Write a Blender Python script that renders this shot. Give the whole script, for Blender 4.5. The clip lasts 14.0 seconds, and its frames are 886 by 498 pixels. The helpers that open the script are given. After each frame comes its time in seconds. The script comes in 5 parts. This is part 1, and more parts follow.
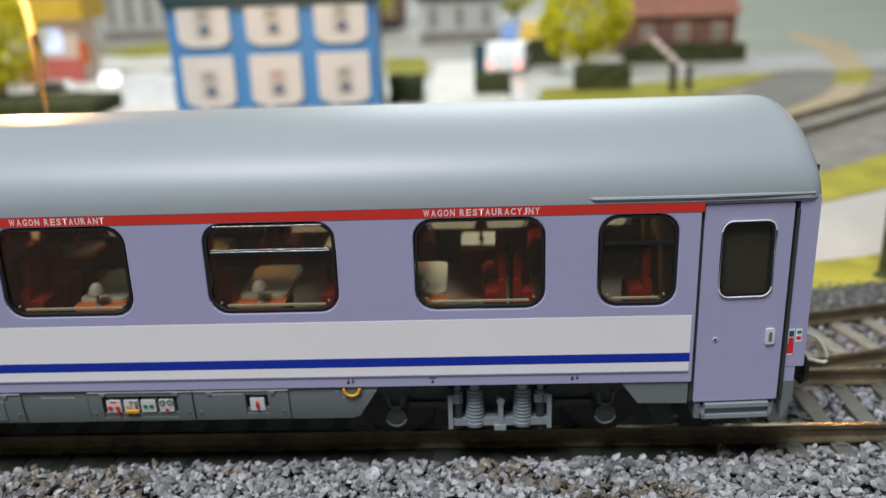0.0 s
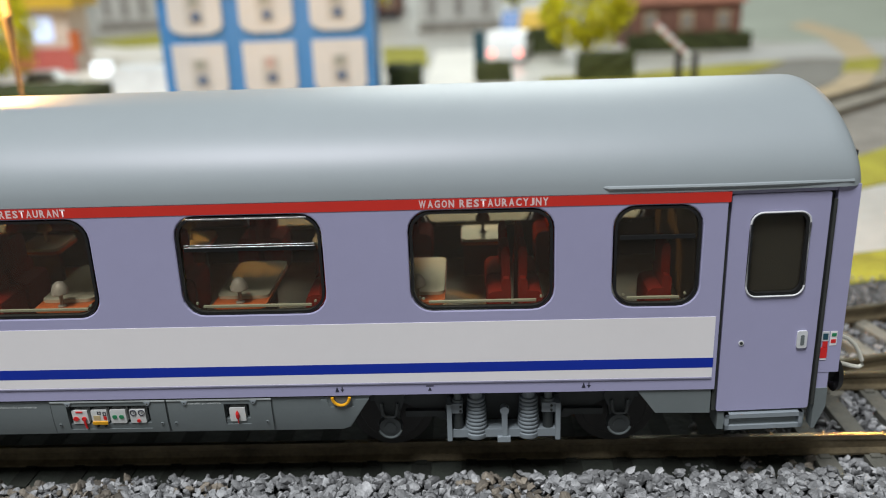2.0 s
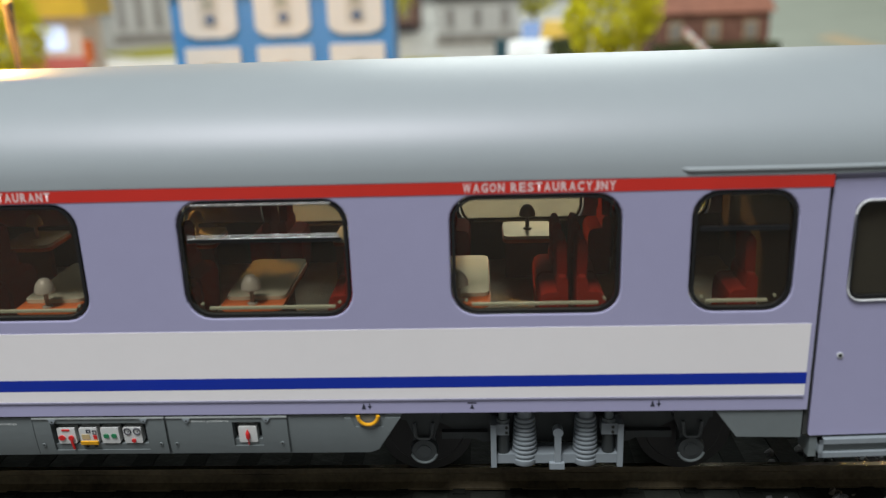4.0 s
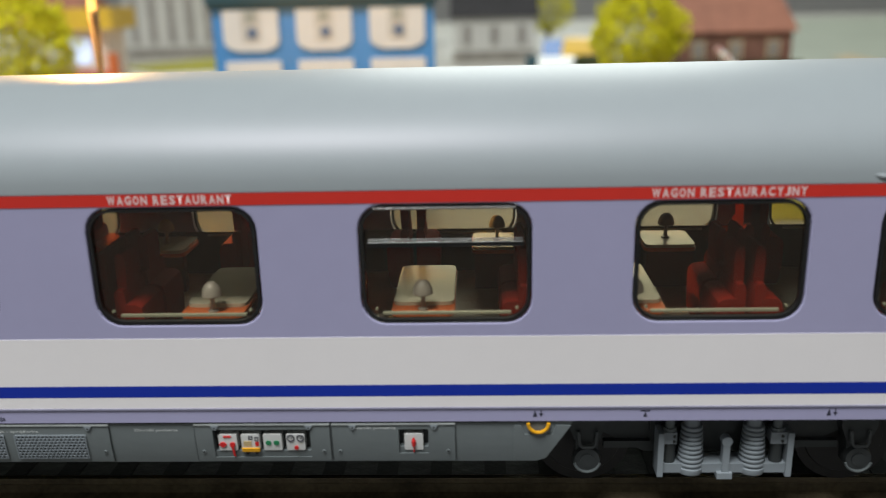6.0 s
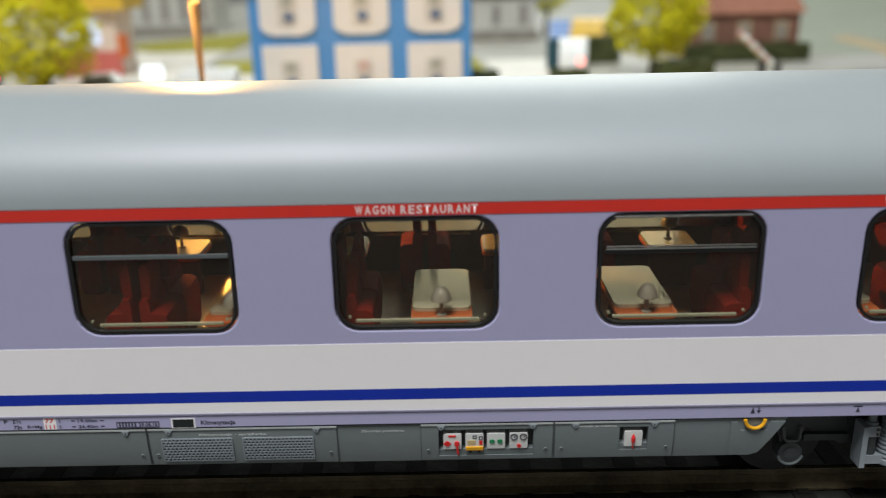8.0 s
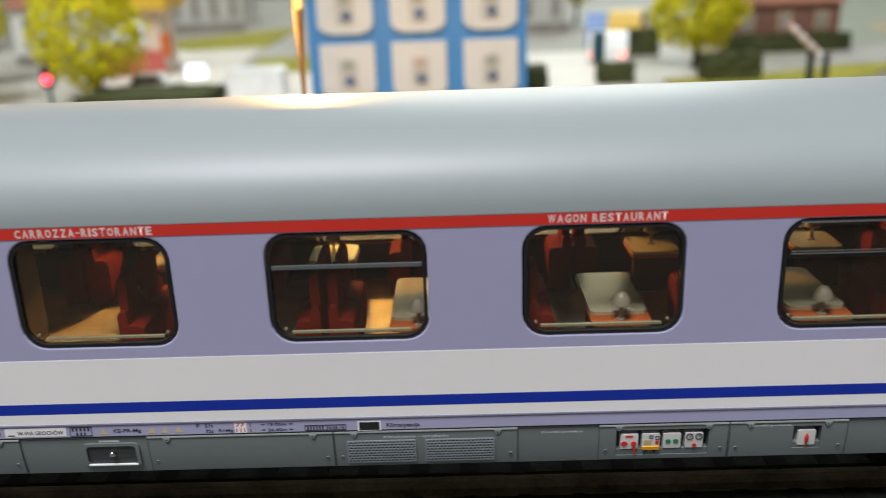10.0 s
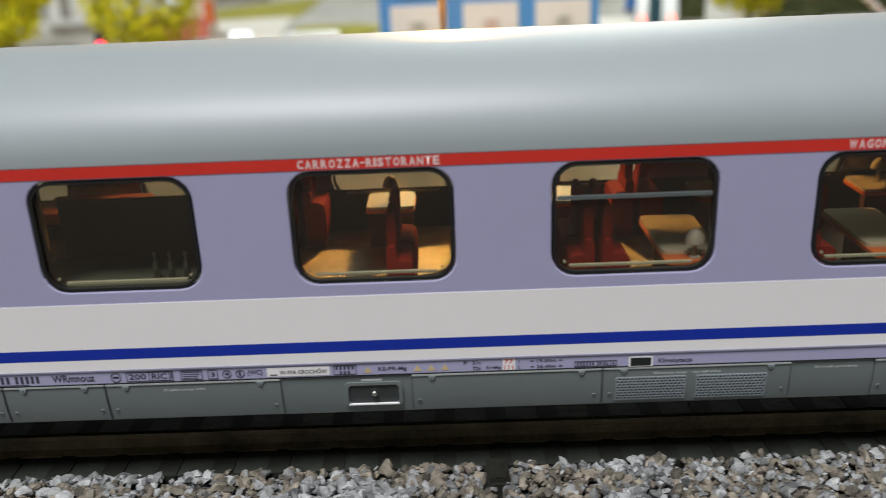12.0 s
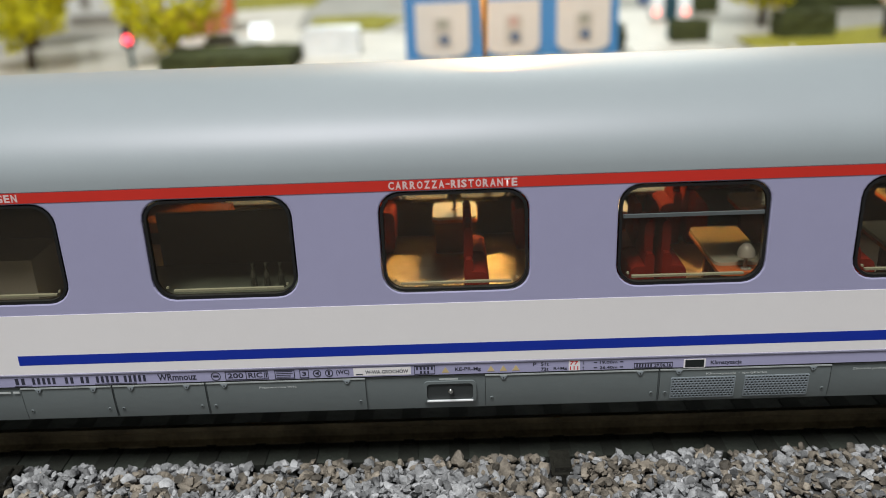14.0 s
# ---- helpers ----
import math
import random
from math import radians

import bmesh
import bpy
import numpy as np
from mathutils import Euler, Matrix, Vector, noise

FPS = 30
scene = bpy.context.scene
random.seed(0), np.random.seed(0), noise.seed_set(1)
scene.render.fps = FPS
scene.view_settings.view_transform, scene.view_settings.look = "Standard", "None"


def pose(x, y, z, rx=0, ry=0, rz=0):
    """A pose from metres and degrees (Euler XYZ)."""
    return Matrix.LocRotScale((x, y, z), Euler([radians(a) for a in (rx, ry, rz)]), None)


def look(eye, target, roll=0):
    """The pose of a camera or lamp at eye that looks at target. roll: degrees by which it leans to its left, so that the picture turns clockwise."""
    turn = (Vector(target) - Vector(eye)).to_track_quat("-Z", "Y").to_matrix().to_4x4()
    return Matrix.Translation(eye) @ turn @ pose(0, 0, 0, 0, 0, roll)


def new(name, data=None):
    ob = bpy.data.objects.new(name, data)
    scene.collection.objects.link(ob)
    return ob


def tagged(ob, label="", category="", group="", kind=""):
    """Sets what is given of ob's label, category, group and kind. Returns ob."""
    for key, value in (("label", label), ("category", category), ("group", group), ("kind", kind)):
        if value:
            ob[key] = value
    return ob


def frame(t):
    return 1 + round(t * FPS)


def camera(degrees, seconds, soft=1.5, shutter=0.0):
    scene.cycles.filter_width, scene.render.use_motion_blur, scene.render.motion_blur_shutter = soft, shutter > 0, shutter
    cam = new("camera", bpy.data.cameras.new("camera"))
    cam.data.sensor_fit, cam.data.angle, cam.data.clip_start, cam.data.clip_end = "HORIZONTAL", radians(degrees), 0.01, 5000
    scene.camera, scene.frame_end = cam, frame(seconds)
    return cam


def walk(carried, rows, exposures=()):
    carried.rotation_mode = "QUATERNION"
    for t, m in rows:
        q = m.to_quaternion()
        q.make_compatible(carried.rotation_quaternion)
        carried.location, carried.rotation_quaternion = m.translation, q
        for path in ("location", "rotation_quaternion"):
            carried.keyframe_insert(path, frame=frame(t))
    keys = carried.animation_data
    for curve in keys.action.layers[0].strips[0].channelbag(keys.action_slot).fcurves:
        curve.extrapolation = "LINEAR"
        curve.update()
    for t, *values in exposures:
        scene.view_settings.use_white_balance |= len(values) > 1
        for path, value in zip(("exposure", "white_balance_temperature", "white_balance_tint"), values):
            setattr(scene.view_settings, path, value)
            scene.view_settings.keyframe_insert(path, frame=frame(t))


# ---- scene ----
# Camera: a phone held close to the model; all lengths below are given in millimetres.
MM = 0.001
cam = camera(54.0, 14.0, soft=0.72, shutter=0.35)
cam.data.dof.use_dof = True
cam.data.dof.focus_distance = 0.102
cam.data.dof.aperture_fstop = 22.0
PATH = [
    (0, 107.14, -103.62, 64.09, 2.00, -18.67, -1.89),
    (0.5, 109.55, -102.49, 67.83, 2.12, -19.29, -1.85),
    (1, 108.28, -99.27, 66.65, 2.01, -19.66, -1.77),
    (1.5, 107.66, -96.64, 64.37, 1.89, -19.35, -1.75),
    (2, 107.00, -93.47, 60.89, 2.00, -19.14, -1.98),
    (2.2, 105.97, -92.16, 59.52, 2.12, -18.98, -1.99),
    (4.3, 101.78, -79.87, 53.65, 2.87, -17.62, -1.92),
    (4.5, 99.71, -79.75, 54.15, 2.77, -17.49, -1.90),
    (5, 92.38, -79.08, 53.52, 1.45, -17.54, -1.42),
    (5.5, 87.75, -79.06, 51.94, 1.80, -17.16, -1.33),
    (6, 84.57, -80.85, 52.79, 2.32, -16.71, -1.37),
    (6.5, 78.44, -81.87, 54.68, 1.35, -17.70, -1.14),
    (7, 69.72, -81.87, 54.54, 0.38, -17.74, -0.89),
    (7.5, 64.13, -82.49, 55.00, 0.30, -17.94, -0.96),
    (8, 57.90, -82.93, 57.01, 0.28, -18.30, -1.14),
    (8.2, 56.36, -83.53, 56.89, 0.27, -18.00, -1.22),
    (10.3, 34.60, -84.90, 59.98, 1.19, -19.21, -2.07),
    (10.5, 30.90, -84.34, 59.98, 0.91, -19.49, -2.03),
    (11, 25.09, -84.07, 60.31, 0.91, -19.68, -2.16),
    (11.5, 17.00, -84.10, 59.37, 0.89, -19.85, -2.22),
    (12, 9.71, -84.40, 55.65, 1.01, -20.40, -2.41),
    (12.5, 2.08, -83.93, 56.89, 1.15, -20.72, -2.22),
    (13, 2.12, -86.11, 58.52, 1.37, -21.05, -2.31),
    (13.5, 1.72, -87.67, 60.03, 1.36, -21.16, -2.38),
    (14, 1.65, -91.74, 62.12, 1.19, -21.44, -2.31),
]
walk(cam, [(t, pose(x * MM, y * MM, z * MM, 90 + pitch, 0, yaw) @ pose(0, 0, 0, 0, 0, roll)) for t, x, y, z, yaw, pitch, roll in PATH],
     exposures=[(0, 0.0, 6230, 11), (0.5, 0.0, 6420, 9), (1.5, 0.0, 6380, 9), (2.2, 0.0, 6320, 9.5), (5, 0.0, 6430, 8.5), (8, 0.0, 6490, 8.5), (11, 0.0, 6500, 9), (14, 0.0, 6530, 9)])

# ---- world, light ----
world = bpy.data.worlds.new("room_air")
scene.world = world
world.use_nodes = True
world.node_tree.nodes["Background"].inputs[0].default_value = (0.80, 0.88, 0.95, 1)
world.node_tree.nodes["Background"].inputs[1].default_value = 0.25


def area_lamp(name, eye, target, sx, sy, watts, colour):
    data = bpy.data.lights.new(name, "AREA")
    data.shape, data.size, data.size_y, data.energy, data.color = "RECTANGLE", sx * MM, sy * MM, watts, colour
    ob = new(name, data)
    ob.matrix_world = look(Vector(eye) * MM, Vector(target) * MM)
    return ob


# a broad panel hung from the ceiling over the layout, and daylight from a tall window in the far wall
PANEL_AT, PANEL_TO = (-210, -560, 1440), (-210, -250, 0)
area_lamp("ceiling_panel_lamp", PANEL_AT, PANEL_TO, 520, 520, 33.2, (0.975, 1.0, 0.995))
area_lamp("window_light", (260, 1846, 850), (260, 0, 300), 860, 1060, 13.0, (0.93, 1.0, 0.95))
LAMP2 = (199.6, 92.0)
bulb = bpy.data.lights.new("street_bulb", "POINT")
bulb.energy, bulb.color, bulb.shadow_soft_size = 0.74, (1.0, 0.53, 0.14), 0.003
bulb_ob = new("street_bulb", bulb)
bulb_ob.location = (12 * MM, 80 * MM, 58.3 * MM)
dim_bulb = bulb.copy()
dim_bulb.energy, dim_bulb.shadow_soft_size = 0.02, 0.002
bulb_2 = new("street_bulb", dim_bulb)
bulb_2.location = (LAMP2[0] * MM, LAMP2[1] * MM, 58.3 * MM)

# ---- materials ----


def mat(name, colour, rough=0.5, metal=0.0, vary=0.12, scale=120.0, bump=0.0, bump_scale=900.0, coat=0.0, second=None, spec=0.5, per_object=0.0):
    """A painted or plain surface: base colour with variation at two scales, and fine relief. Scales are per metre."""
    m = bpy.data.materials.new(name)
    m.use_nodes = True
    n, l = m.node_tree.nodes, m.node_tree.links
    b = n["Principled BSDF"]
    b.inputs["Roughness"].default_value = rough
    b.inputs["Metallic"].default_value = metal
    b.inputs["Specular IOR Level"].default_value = spec
    b.inputs["Coat Weight"].default_value = coat
    b.inputs["Coat Roughness"].default_value = 0.15
    tc = n.new("ShaderNodeTexCoord")
    big, fine = n.new("ShaderNodeTexNoise"), n.new("ShaderNodeTexNoise")
    big.inputs["Scale"].default_value, fine.inputs["Scale"].default_value = scale, scale * 9
    big.inputs["Detail"].default_value = 4
    for t in (big, fine):
        l.new(tc.outputs["Object"], t.inputs["Vector"])
    add = n.new("ShaderNodeMath")
    add.operation = "MULTIPLY_ADD"
    add.inputs[1].default_value = 0.4
    l.new(fine.outputs[0], add.inputs[0])
    l.new(big.outputs[0], add.inputs[2])
    ramp = n.new("ShaderNodeMapRange")
    ramp.inputs["From Min"].default_value, ramp.inputs["From Max"].default_value = 0.4, 1.0
    l.new(add.outputs[0], ramp.inputs["Value"])
    mix = n.new("ShaderNodeMix")
    mix.data_type = "RGBA"
    lo = [c * (1 - vary) for c in colour] if second is None else second
    hi = [min(1, c * (1 + vary)) for c in colour]
    mix.inputs[6].default_value, mix.inputs[7].default_value = (*lo, 1), (*hi, 1)
    l.new(ramp.outputs[0], mix.inputs[0])
    out = mix.outputs[2]
    if per_object:
        info, hsv = n.new("ShaderNodeObjectInfo"), n.new("ShaderNodeHueSaturation")
        geo, both = n.new("ShaderNodeNewGeometry"), n.new("ShaderNodeMath")
        both.operation = "ADD"
        frac = n.new("ShaderNodeMath")
        frac.operation = "FRACT"
        l.new(info.outputs["Random"], both.inputs[0])
        l.new(geo.outputs["Random Per Island"], both.inputs[1])
        l.new(both.outputs[0], frac.inputs[0])
        mr = n.new("ShaderNodeMapRange")
        mr.inputs["To Min"].default_value, mr.inputs["To Max"].default_value = 1 - per_object, 1 + per_object
        l.new(frac.outputs[0], mr.inputs["Value"])
        l.new(mr.outputs[0], hsv.inputs["Value"])
        l.new(out, hsv.inputs["Color"])
        out = hsv.outputs[0]
    l.new(out, b.inputs["Base Color"])
    if bump:
        t = n.new("ShaderNodeTexNoise")
        t.inputs["Scale"].default_value, t.inputs["Detail"].default_value = bump_scale, 3
        l.new(tc.outputs["Object"], t.inputs["Vector"])
        bp = n.new("ShaderNodeBump")
        bp.inputs["Strength"].default_value, bp.inputs["Distance"].default_value = bump, 0.0004
        l.new(t.outputs[0], bp.inputs["Height"])
        l.new(bp.outputs[0], b.inputs["Normal"])
    return m


def glass(name, tint, rough=0.02, haze=(0.5, 0.5, 0.5), haze_weight=0.0):
    """A thin tinted pane: what is behind shows through, its face mirrors the room, and a faint diffuse haze is mixed in
    to lift the darks.
    """
    m = bpy.data.materials.new(name)
    m.use_nodes = True
    n, l = m.node_tree.nodes, m.node_tree.links
    n.remove(n["Principled BSDF"])
    tr, gl, mx, fr = n.new("ShaderNodeBsdfTransparent"), n.new("ShaderNodeBsdfGlossy"), n.new("ShaderNodeMixShader"), n.new("ShaderNodeFresnel")
    df, haze_mix = n.new("ShaderNodeBsdfDiffuse"), n.new("ShaderNodeMixShader")
    tr.inputs[0].default_value = (*tint, 1)
    gl.inputs["Roughness"].default_value = rough
    fr.inputs[0].default_value = 1.45
    df.inputs[0].default_value = (*haze, 1)
    haze_mix.inputs[0].default_value = haze_weight
    l.new(tr.outputs[0], haze_mix.inputs[1])
    l.new(df.outputs[0], haze_mix.inputs[2])
    l.new(fr.outputs[0], mx.inputs[0])
    l.new(haze_mix.outputs[0], mx.inputs[1])
    l.new(gl.outputs[0], mx.inputs[2])
    l.new(mx.outputs[0], n["Material Output"].inputs[0])
    return m


def glow(name, colour, strength):
    m = bpy.data.materials.new(name)
    m.use_nodes = True
    b = m.node_tree.nodes["Principled BSDF"]
    b.inputs["Base Color"].default_value = (*colour, 1)
    b.inputs["Emission Color"].default_value = (*colour, 1)
    b.inputs["Emission Strength"].default_value = strength
    return m


LAV = mat("lavender_paint", (0.37, 0.355, 0.535), 0.38, vary=0.03, scale=60, bump=0.02, bump_scale=2500, coat=0.15)
WHITE = mat("off_white_paint", (0.83, 0.79, 0.805), 0.42, vary=0.02, scale=60, bump=0.02, bump_scale=2500, coat=0.1)
BLUE = mat("dark_blue_paint", (0.004, 0.026, 0.34), 0.4, vary=0.05)
RED = mat("red_paint", (0.62, 0.03, 0.02), 0.4, vary=0.05)
ROOF = mat("grey_roof_paint", (0.293, 0.323, 0.342), 0.455, vary=0.03, scale=40, bump=0.015, bump_scale=2200)
ROOF.node_tree.nodes["Principled BSDF"].inputs["Specular Tint"].default_value = (1.0, 0.92, 1.0, 1)
SKIRT = mat("grey_underframe_plastic", (0.148, 0.167, 0.172), 0.42, vary=0.05, bump=0.04, bump_scale=1800)
BOGIE = mat("light_grey_bogie_plastic", (0.235, 0.262, 0.288), 0.38, vary=0.06, bump=0.05)
DARKGREY = mat("dark_grey_frame_plastic", (0.038, 0.043, 0.044), 0.45, vary=0.15, bump=0.05)
BLACK = mat("black_rubber", (0.012, 0.012, 0.013), 0.28, vary=0.1)
MATTBLACK = mat("matt_black_groove", (0.032, 0.034, 0.032), 0.7)
CHROME = mat("silver_trim", (0.55, 0.55, 0.54), 0.24, metal=1.0, vary=0.05, bump=0.1, bump_scale=3000)
# the last two values paint a brownish veil of light over the panes
GLASS = glass("brown_tinted_glass", (0.79, 0.755, 0.67), 0.03, (0.55, 0.40, 0.30), 0.011)
EQUIP = mat("black_equipment_plastic", (0.022, 0.026, 0.025), 0.6, vary=0.3)
SEAT = mat("dark_red_seat_plastic", (0.22, 0.017, 0.010), 0.8, vary=0.15, spec=0.04)
TABLE = mat("cream_table_plastic", (0.62, 0.60, 0.49), 0.22, vary=0.08)
ORANGE = mat("orange_brown_plastic", (0.55, 0.13, 0.035), 0.4, vary=0.1)
FLOOR_IN = mat("beige_floor_plastic", (0.64, 0.60, 0.53), 0.42, vary=0.25, scale=300, bump=0.45, bump_scale=2600)
LAMPW = mat("white_lamp_plastic", (0.35, 0.325, 0.30), 0.35)
DARKWALL = mat("dark_brown_wall_plastic", (0.07, 0.055, 0.045), 0.5)
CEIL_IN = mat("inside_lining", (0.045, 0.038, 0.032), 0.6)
GREYBOX = mat("warm_grey_plastic", (0.44, 0.41, 0.37), 0.5)
CLEAR = mat("glossy_bottle_plastic", (0.05, 0.055, 0.045), 0.08, spec=1.0, coat=1.0, metal=0.3)
PALE = mat("pale_grey_plastic", (0.66, 0.66, 0.68), 0.35)
LIP = mat("frosted_window_lip", (0.40, 0.41, 0.33), 0.35, vary=0.1)
RAIL = mat("browned_nickel_rail", (0.16, 0.125, 0.075), 0.42, metal=0.35, vary=0.25, scale=200, second=(0.045, 0.035, 0.022))
TANRAIL = mat("dull_tan_rail", (0.42, 0.36, 0.27), 0.5, metal=0.2)
RAILTOP = mat("polished_rail_head", (0.78, 0.70, 0.52), 0.22, metal=1.0, vary=0.15, scale=150)
SLEEPER = mat("dark_sleeper_plastic", (0.015, 0.016, 0.013), 0.85, vary=0.3, scale=300, spec=0.2, bump=0.3, bump_scale=1500)
SLEEPERW = mat("weathered_sleeper_plastic", (0.23, 0.215, 0.18), 0.6, vary=0.3, scale=300, bump=0.3, bump_scale=1500)
SLEEPERLIT = mat("greyed_sleeper_plastic", (0.12, 0.115, 0.098), 0.6, vary=0.3, scale=300, bump=0.3, bump_scale=1500)
STONE = mat("grey_granite_ballast", (0.25, 0.247, 0.255), 0.7, vary=0.5, scale=650, bump=0.9, bump_scale=1500, per_object=0.62, second=(0.085, 0.086, 0.09))
STONEB = mat("brownish_ballast", (0.175, 0.149, 0.122), 0.75, vary=0.5, scale=600, bump=0.9, bump_scale=1500, per_object=0.62, second=(0.055, 0.045, 0.035))
BED = mat("ballast_bed_grit", (0.055, 0.055, 0.055), 0.9, vary=0.6, scale=500, bump=0.8, bump_scale=900)
YELLOW = mat("yellow_plastic", (0.75, 0.36, 0.01), 0.4)
INK = mat("dark_ink", (0.03, 0.03, 0.05), 0.5)
GREYINK = mat("light_grey_ink", (0.52, 0.54, 0.54), 0.5)
REDINK = mat("red_ink", (0.65, 0.02, 0.02), 0.5)
GREENINK = mat("green_ink", (0.02, 0.22, 0.09), 0.5)
GOLDINK = mat("pale_gold_ink", (0.55, 0.42, 0.22), 0.5)
LETTER = mat("pinkish_white_lettering", (0.78, 0.58, 0.58), 0.45)
STREET = mat("beige_grey_street_card", (0.54, 0.515, 0.455), 0.6, vary=0.25, scale=14, coat=0.5)
PAVE = mat("pale_pavement_card", (0.50, 0.49, 0.455), 0.7, vary=0.15, scale=30, coat=0.35)
FIELD = mat("grey_green_field_card", (0.33, 0.355, 0.285), 0.85, vary=0.15, scale=12)
ASPHALT = mat("grey_brown_asphalt_card", (0.20, 0.19, 0.165), 0.85, vary=0.2, scale=20)
GRAVEL = mat("brown_grey_gravel", (0.24, 0.22, 0.19), 0.9, vary=0.35, scale=120, bump=0.8, bump_scale=700)
TAN = mat("tan_sand_path", (0.46, 0.36, 0.22), 0.9, vary=0.2, scale=60)
GRASS = mat("yellow_green_grass_flock", (0.33, 0.305, 0.03), 0.95, vary=0.35, scale=90, bump=1.0, bump_scale=800)
HEDGE = mat("dark_green_hedge_flock", (0.05, 0.06, 0.018), 0.95, vary=0.5, scale=250, bump=1.0, bump_scale=900)
LEAF = mat("yellow_green_foliage_flock", (0.66, 0.62, 0.012), 0.9, vary=0.25, scale=200, second=(0.46, 0.45, 0.01), per_object=0.25)
TRUNK = mat("dark_brown_bark", (0.05, 0.035, 0.025), 0.9, vary=0.4, bump=0.5)
BLUEWALL = mat("bright_blue_wall_card", (0.055, 0.235, 0.55), 0.45, vary=0.05, scale=40)
PANEL = mat("cream_window_card", (0.64, 0.635, 0.62), 0.5, vary=0.05)
TEAL = mat("dark_teal_paint", (0.015, 0.07, 0.10), 0.5)
BRICK = mat("red_brown_brick_card", (0.18, 0.085, 0.06), 0.8, vary=0.3, scale=150)
TILEROOF = mat("brown_red_roof_card", (0.33, 0.14, 0.09), 0.8, vary=0.25, scale=120)
DARKBASE = mat("dark_base_card", (0.03, 0.028, 0.03), 0.8, vary=0.3)
PINK = mat("faded_red_white_barrier", (0.62, 0.38, 0.36), 0.6)
CARWHITE = mat("white_van_plastic", (0.82, 0.84, 0.84), 0.4)
CARBLUE = mat("blue_plastic", (0.03, 0.15, 0.45), 0.4)
CARYEL = mat("yellow_car_plastic", (0.70, 0.45, 0.05), 0.4)
POLE = mat("rusty_brown_pole", (0.10, 0.08, 0.065), 0.6, metal=0.0, vary=0.3)
WALLROOM = mat("plain_room_wall", (0.42, 0.42, 0.41), 0.9, vary=0.05, scale=3)
ROOMFLOOR = mat("dark_brown_room_floor", (0.13, 0.085, 0.06), 0.7, vary=0.2, scale=4)
BOARD = mat("wooden_table_edge", (0.30, 0.20, 0.11), 0.6, vary=0.25, scale=8)

# ---- mesh helpers (millimetres in, metres out) ----


def box(bm, x0, x1, y0, y1, z0, z1):
    v = [bm.verts.new((x, y, z)) for x in (x0, x1) for y in (y0, y1) for z in (z0, z1)]
    for f in ((0, 1, 3, 2), (4, 6, 7, 5), (0, 4, 5, 1), (2, 3, 7, 6), (0, 2, 6, 4), (1, 5, 7, 3)):
        bm.faces.new([v[i] for i in f])
    return v


def prism(bm, outline, a, b, axis="y"):
    """A flat outline drawn out from a to b along an axis; the outline is in the two other axes."""
    def at(p, h):
        return (p[0], h, p[1]) if axis == "y" else (h, p[0], p[1]) if axis == "x" else (p[0], p[1], h)
    lo, hi = [bm.verts.new(at(p, a)) for p in outline], [bm.verts.new(at(p, b)) for p in outline]
    k = len(outline)
    bm.faces.new(lo)
    bm.faces.new(hi[::-1])
    for i in range(k):
        bm.faces.new((lo[i], hi[i], hi[(i + 1) % k], lo[(i + 1) % k]))


def rounded(x0, x1, z0, z1, r, n=5):
    pts = []
    for cx, cz, a0 in ((x1 - r, z1 - r, 0), (x0 + r, z1 - r, 90), (x0 + r, z0 + r, 180), (x1 - r, z0 + r, 270)):
        for i in range(n + 1):
            a = radians(a0 + 90 * i / n)
            pts.append((cx + r * math.cos(a), cz + r * math.sin(a)))
    return pts


def tube(bm, a, b, r0, r1=None, n=12):
    a, b = Vector(a), Vector(b)
    m = (b - a).to_track_quat("Z", "Y").to_matrix()
    r1 = r0 if r1 is None else r1
    rings = [[bm.verts.new(p + m @ Vector((r * math.cos(2 * math.pi * i / n), r * math.sin(2 * math.pi * i / n), 0))) for i in range(n)] for p, r in ((a, r0), (b, r1))]
    for i in range(n):
        bm.faces.new((rings[0][i], rings[0][(i + 1) % n], rings[1][(i + 1) % n], rings[1][i]))
    bm.faces.new(rings[0][::-1])
    bm.faces.new(rings[1])


def lathe(bm, c, prof, n=16):
    """A turned shape about the vertical through c, from (radius, height) pairs."""
    rings = [[bm.verts.new((c[0] + max(r, 0.001) * math.cos(2 * math.pi * i / n), c[1] + max(r, 0.001) * math.sin(2 * math.pi * i / n), c[2] + h)) for i in range(n)] for r, h in prof]
    for p, q in zip(rings, rings[1:]):
        for i in range(n):
            bm.faces.new((p[i], p[(i + 1) % n], q[(i + 1) % n], q[i]))
    bm.faces.new(rings[0][::-1])
    bm.faces.new(rings[-1])


def sweep(bm, pts, r, n=8, closed=False):
    """A round wire along points."""
    pts = [Vector(p) for p in pts]
    rings = []
    for i, p in enumerate(pts):
        d = (pts[(i + 1) % len(pts)] - pts[i - 1]) if closed or 0 < i < len(pts) - 1 else (pts[1] - pts[0] if i == 0 else pts[-1] - pts[-2])
        m = d.to_track_quat("Z", "Y").to_matrix()
        rings.append([bm.verts.new(p + m @ Vector((r * math.cos(2 * math.pi * k / n), r * math.sin(2 * math.pi * k / n), 0))) for k in range(n)])
    pairs = list(zip(rings, rings[1:])) + ([(rings[-1], rings[0])] if closed else [])
    for p, q in pairs:
        for k in range(n):
            bm.faces.new((p[k], p[(k + 1) % n], q[(k + 1) % n], q[k]))
    if not closed:
        bm.faces.new(rings[0][::-1])
        bm.faces.new(rings[-1])


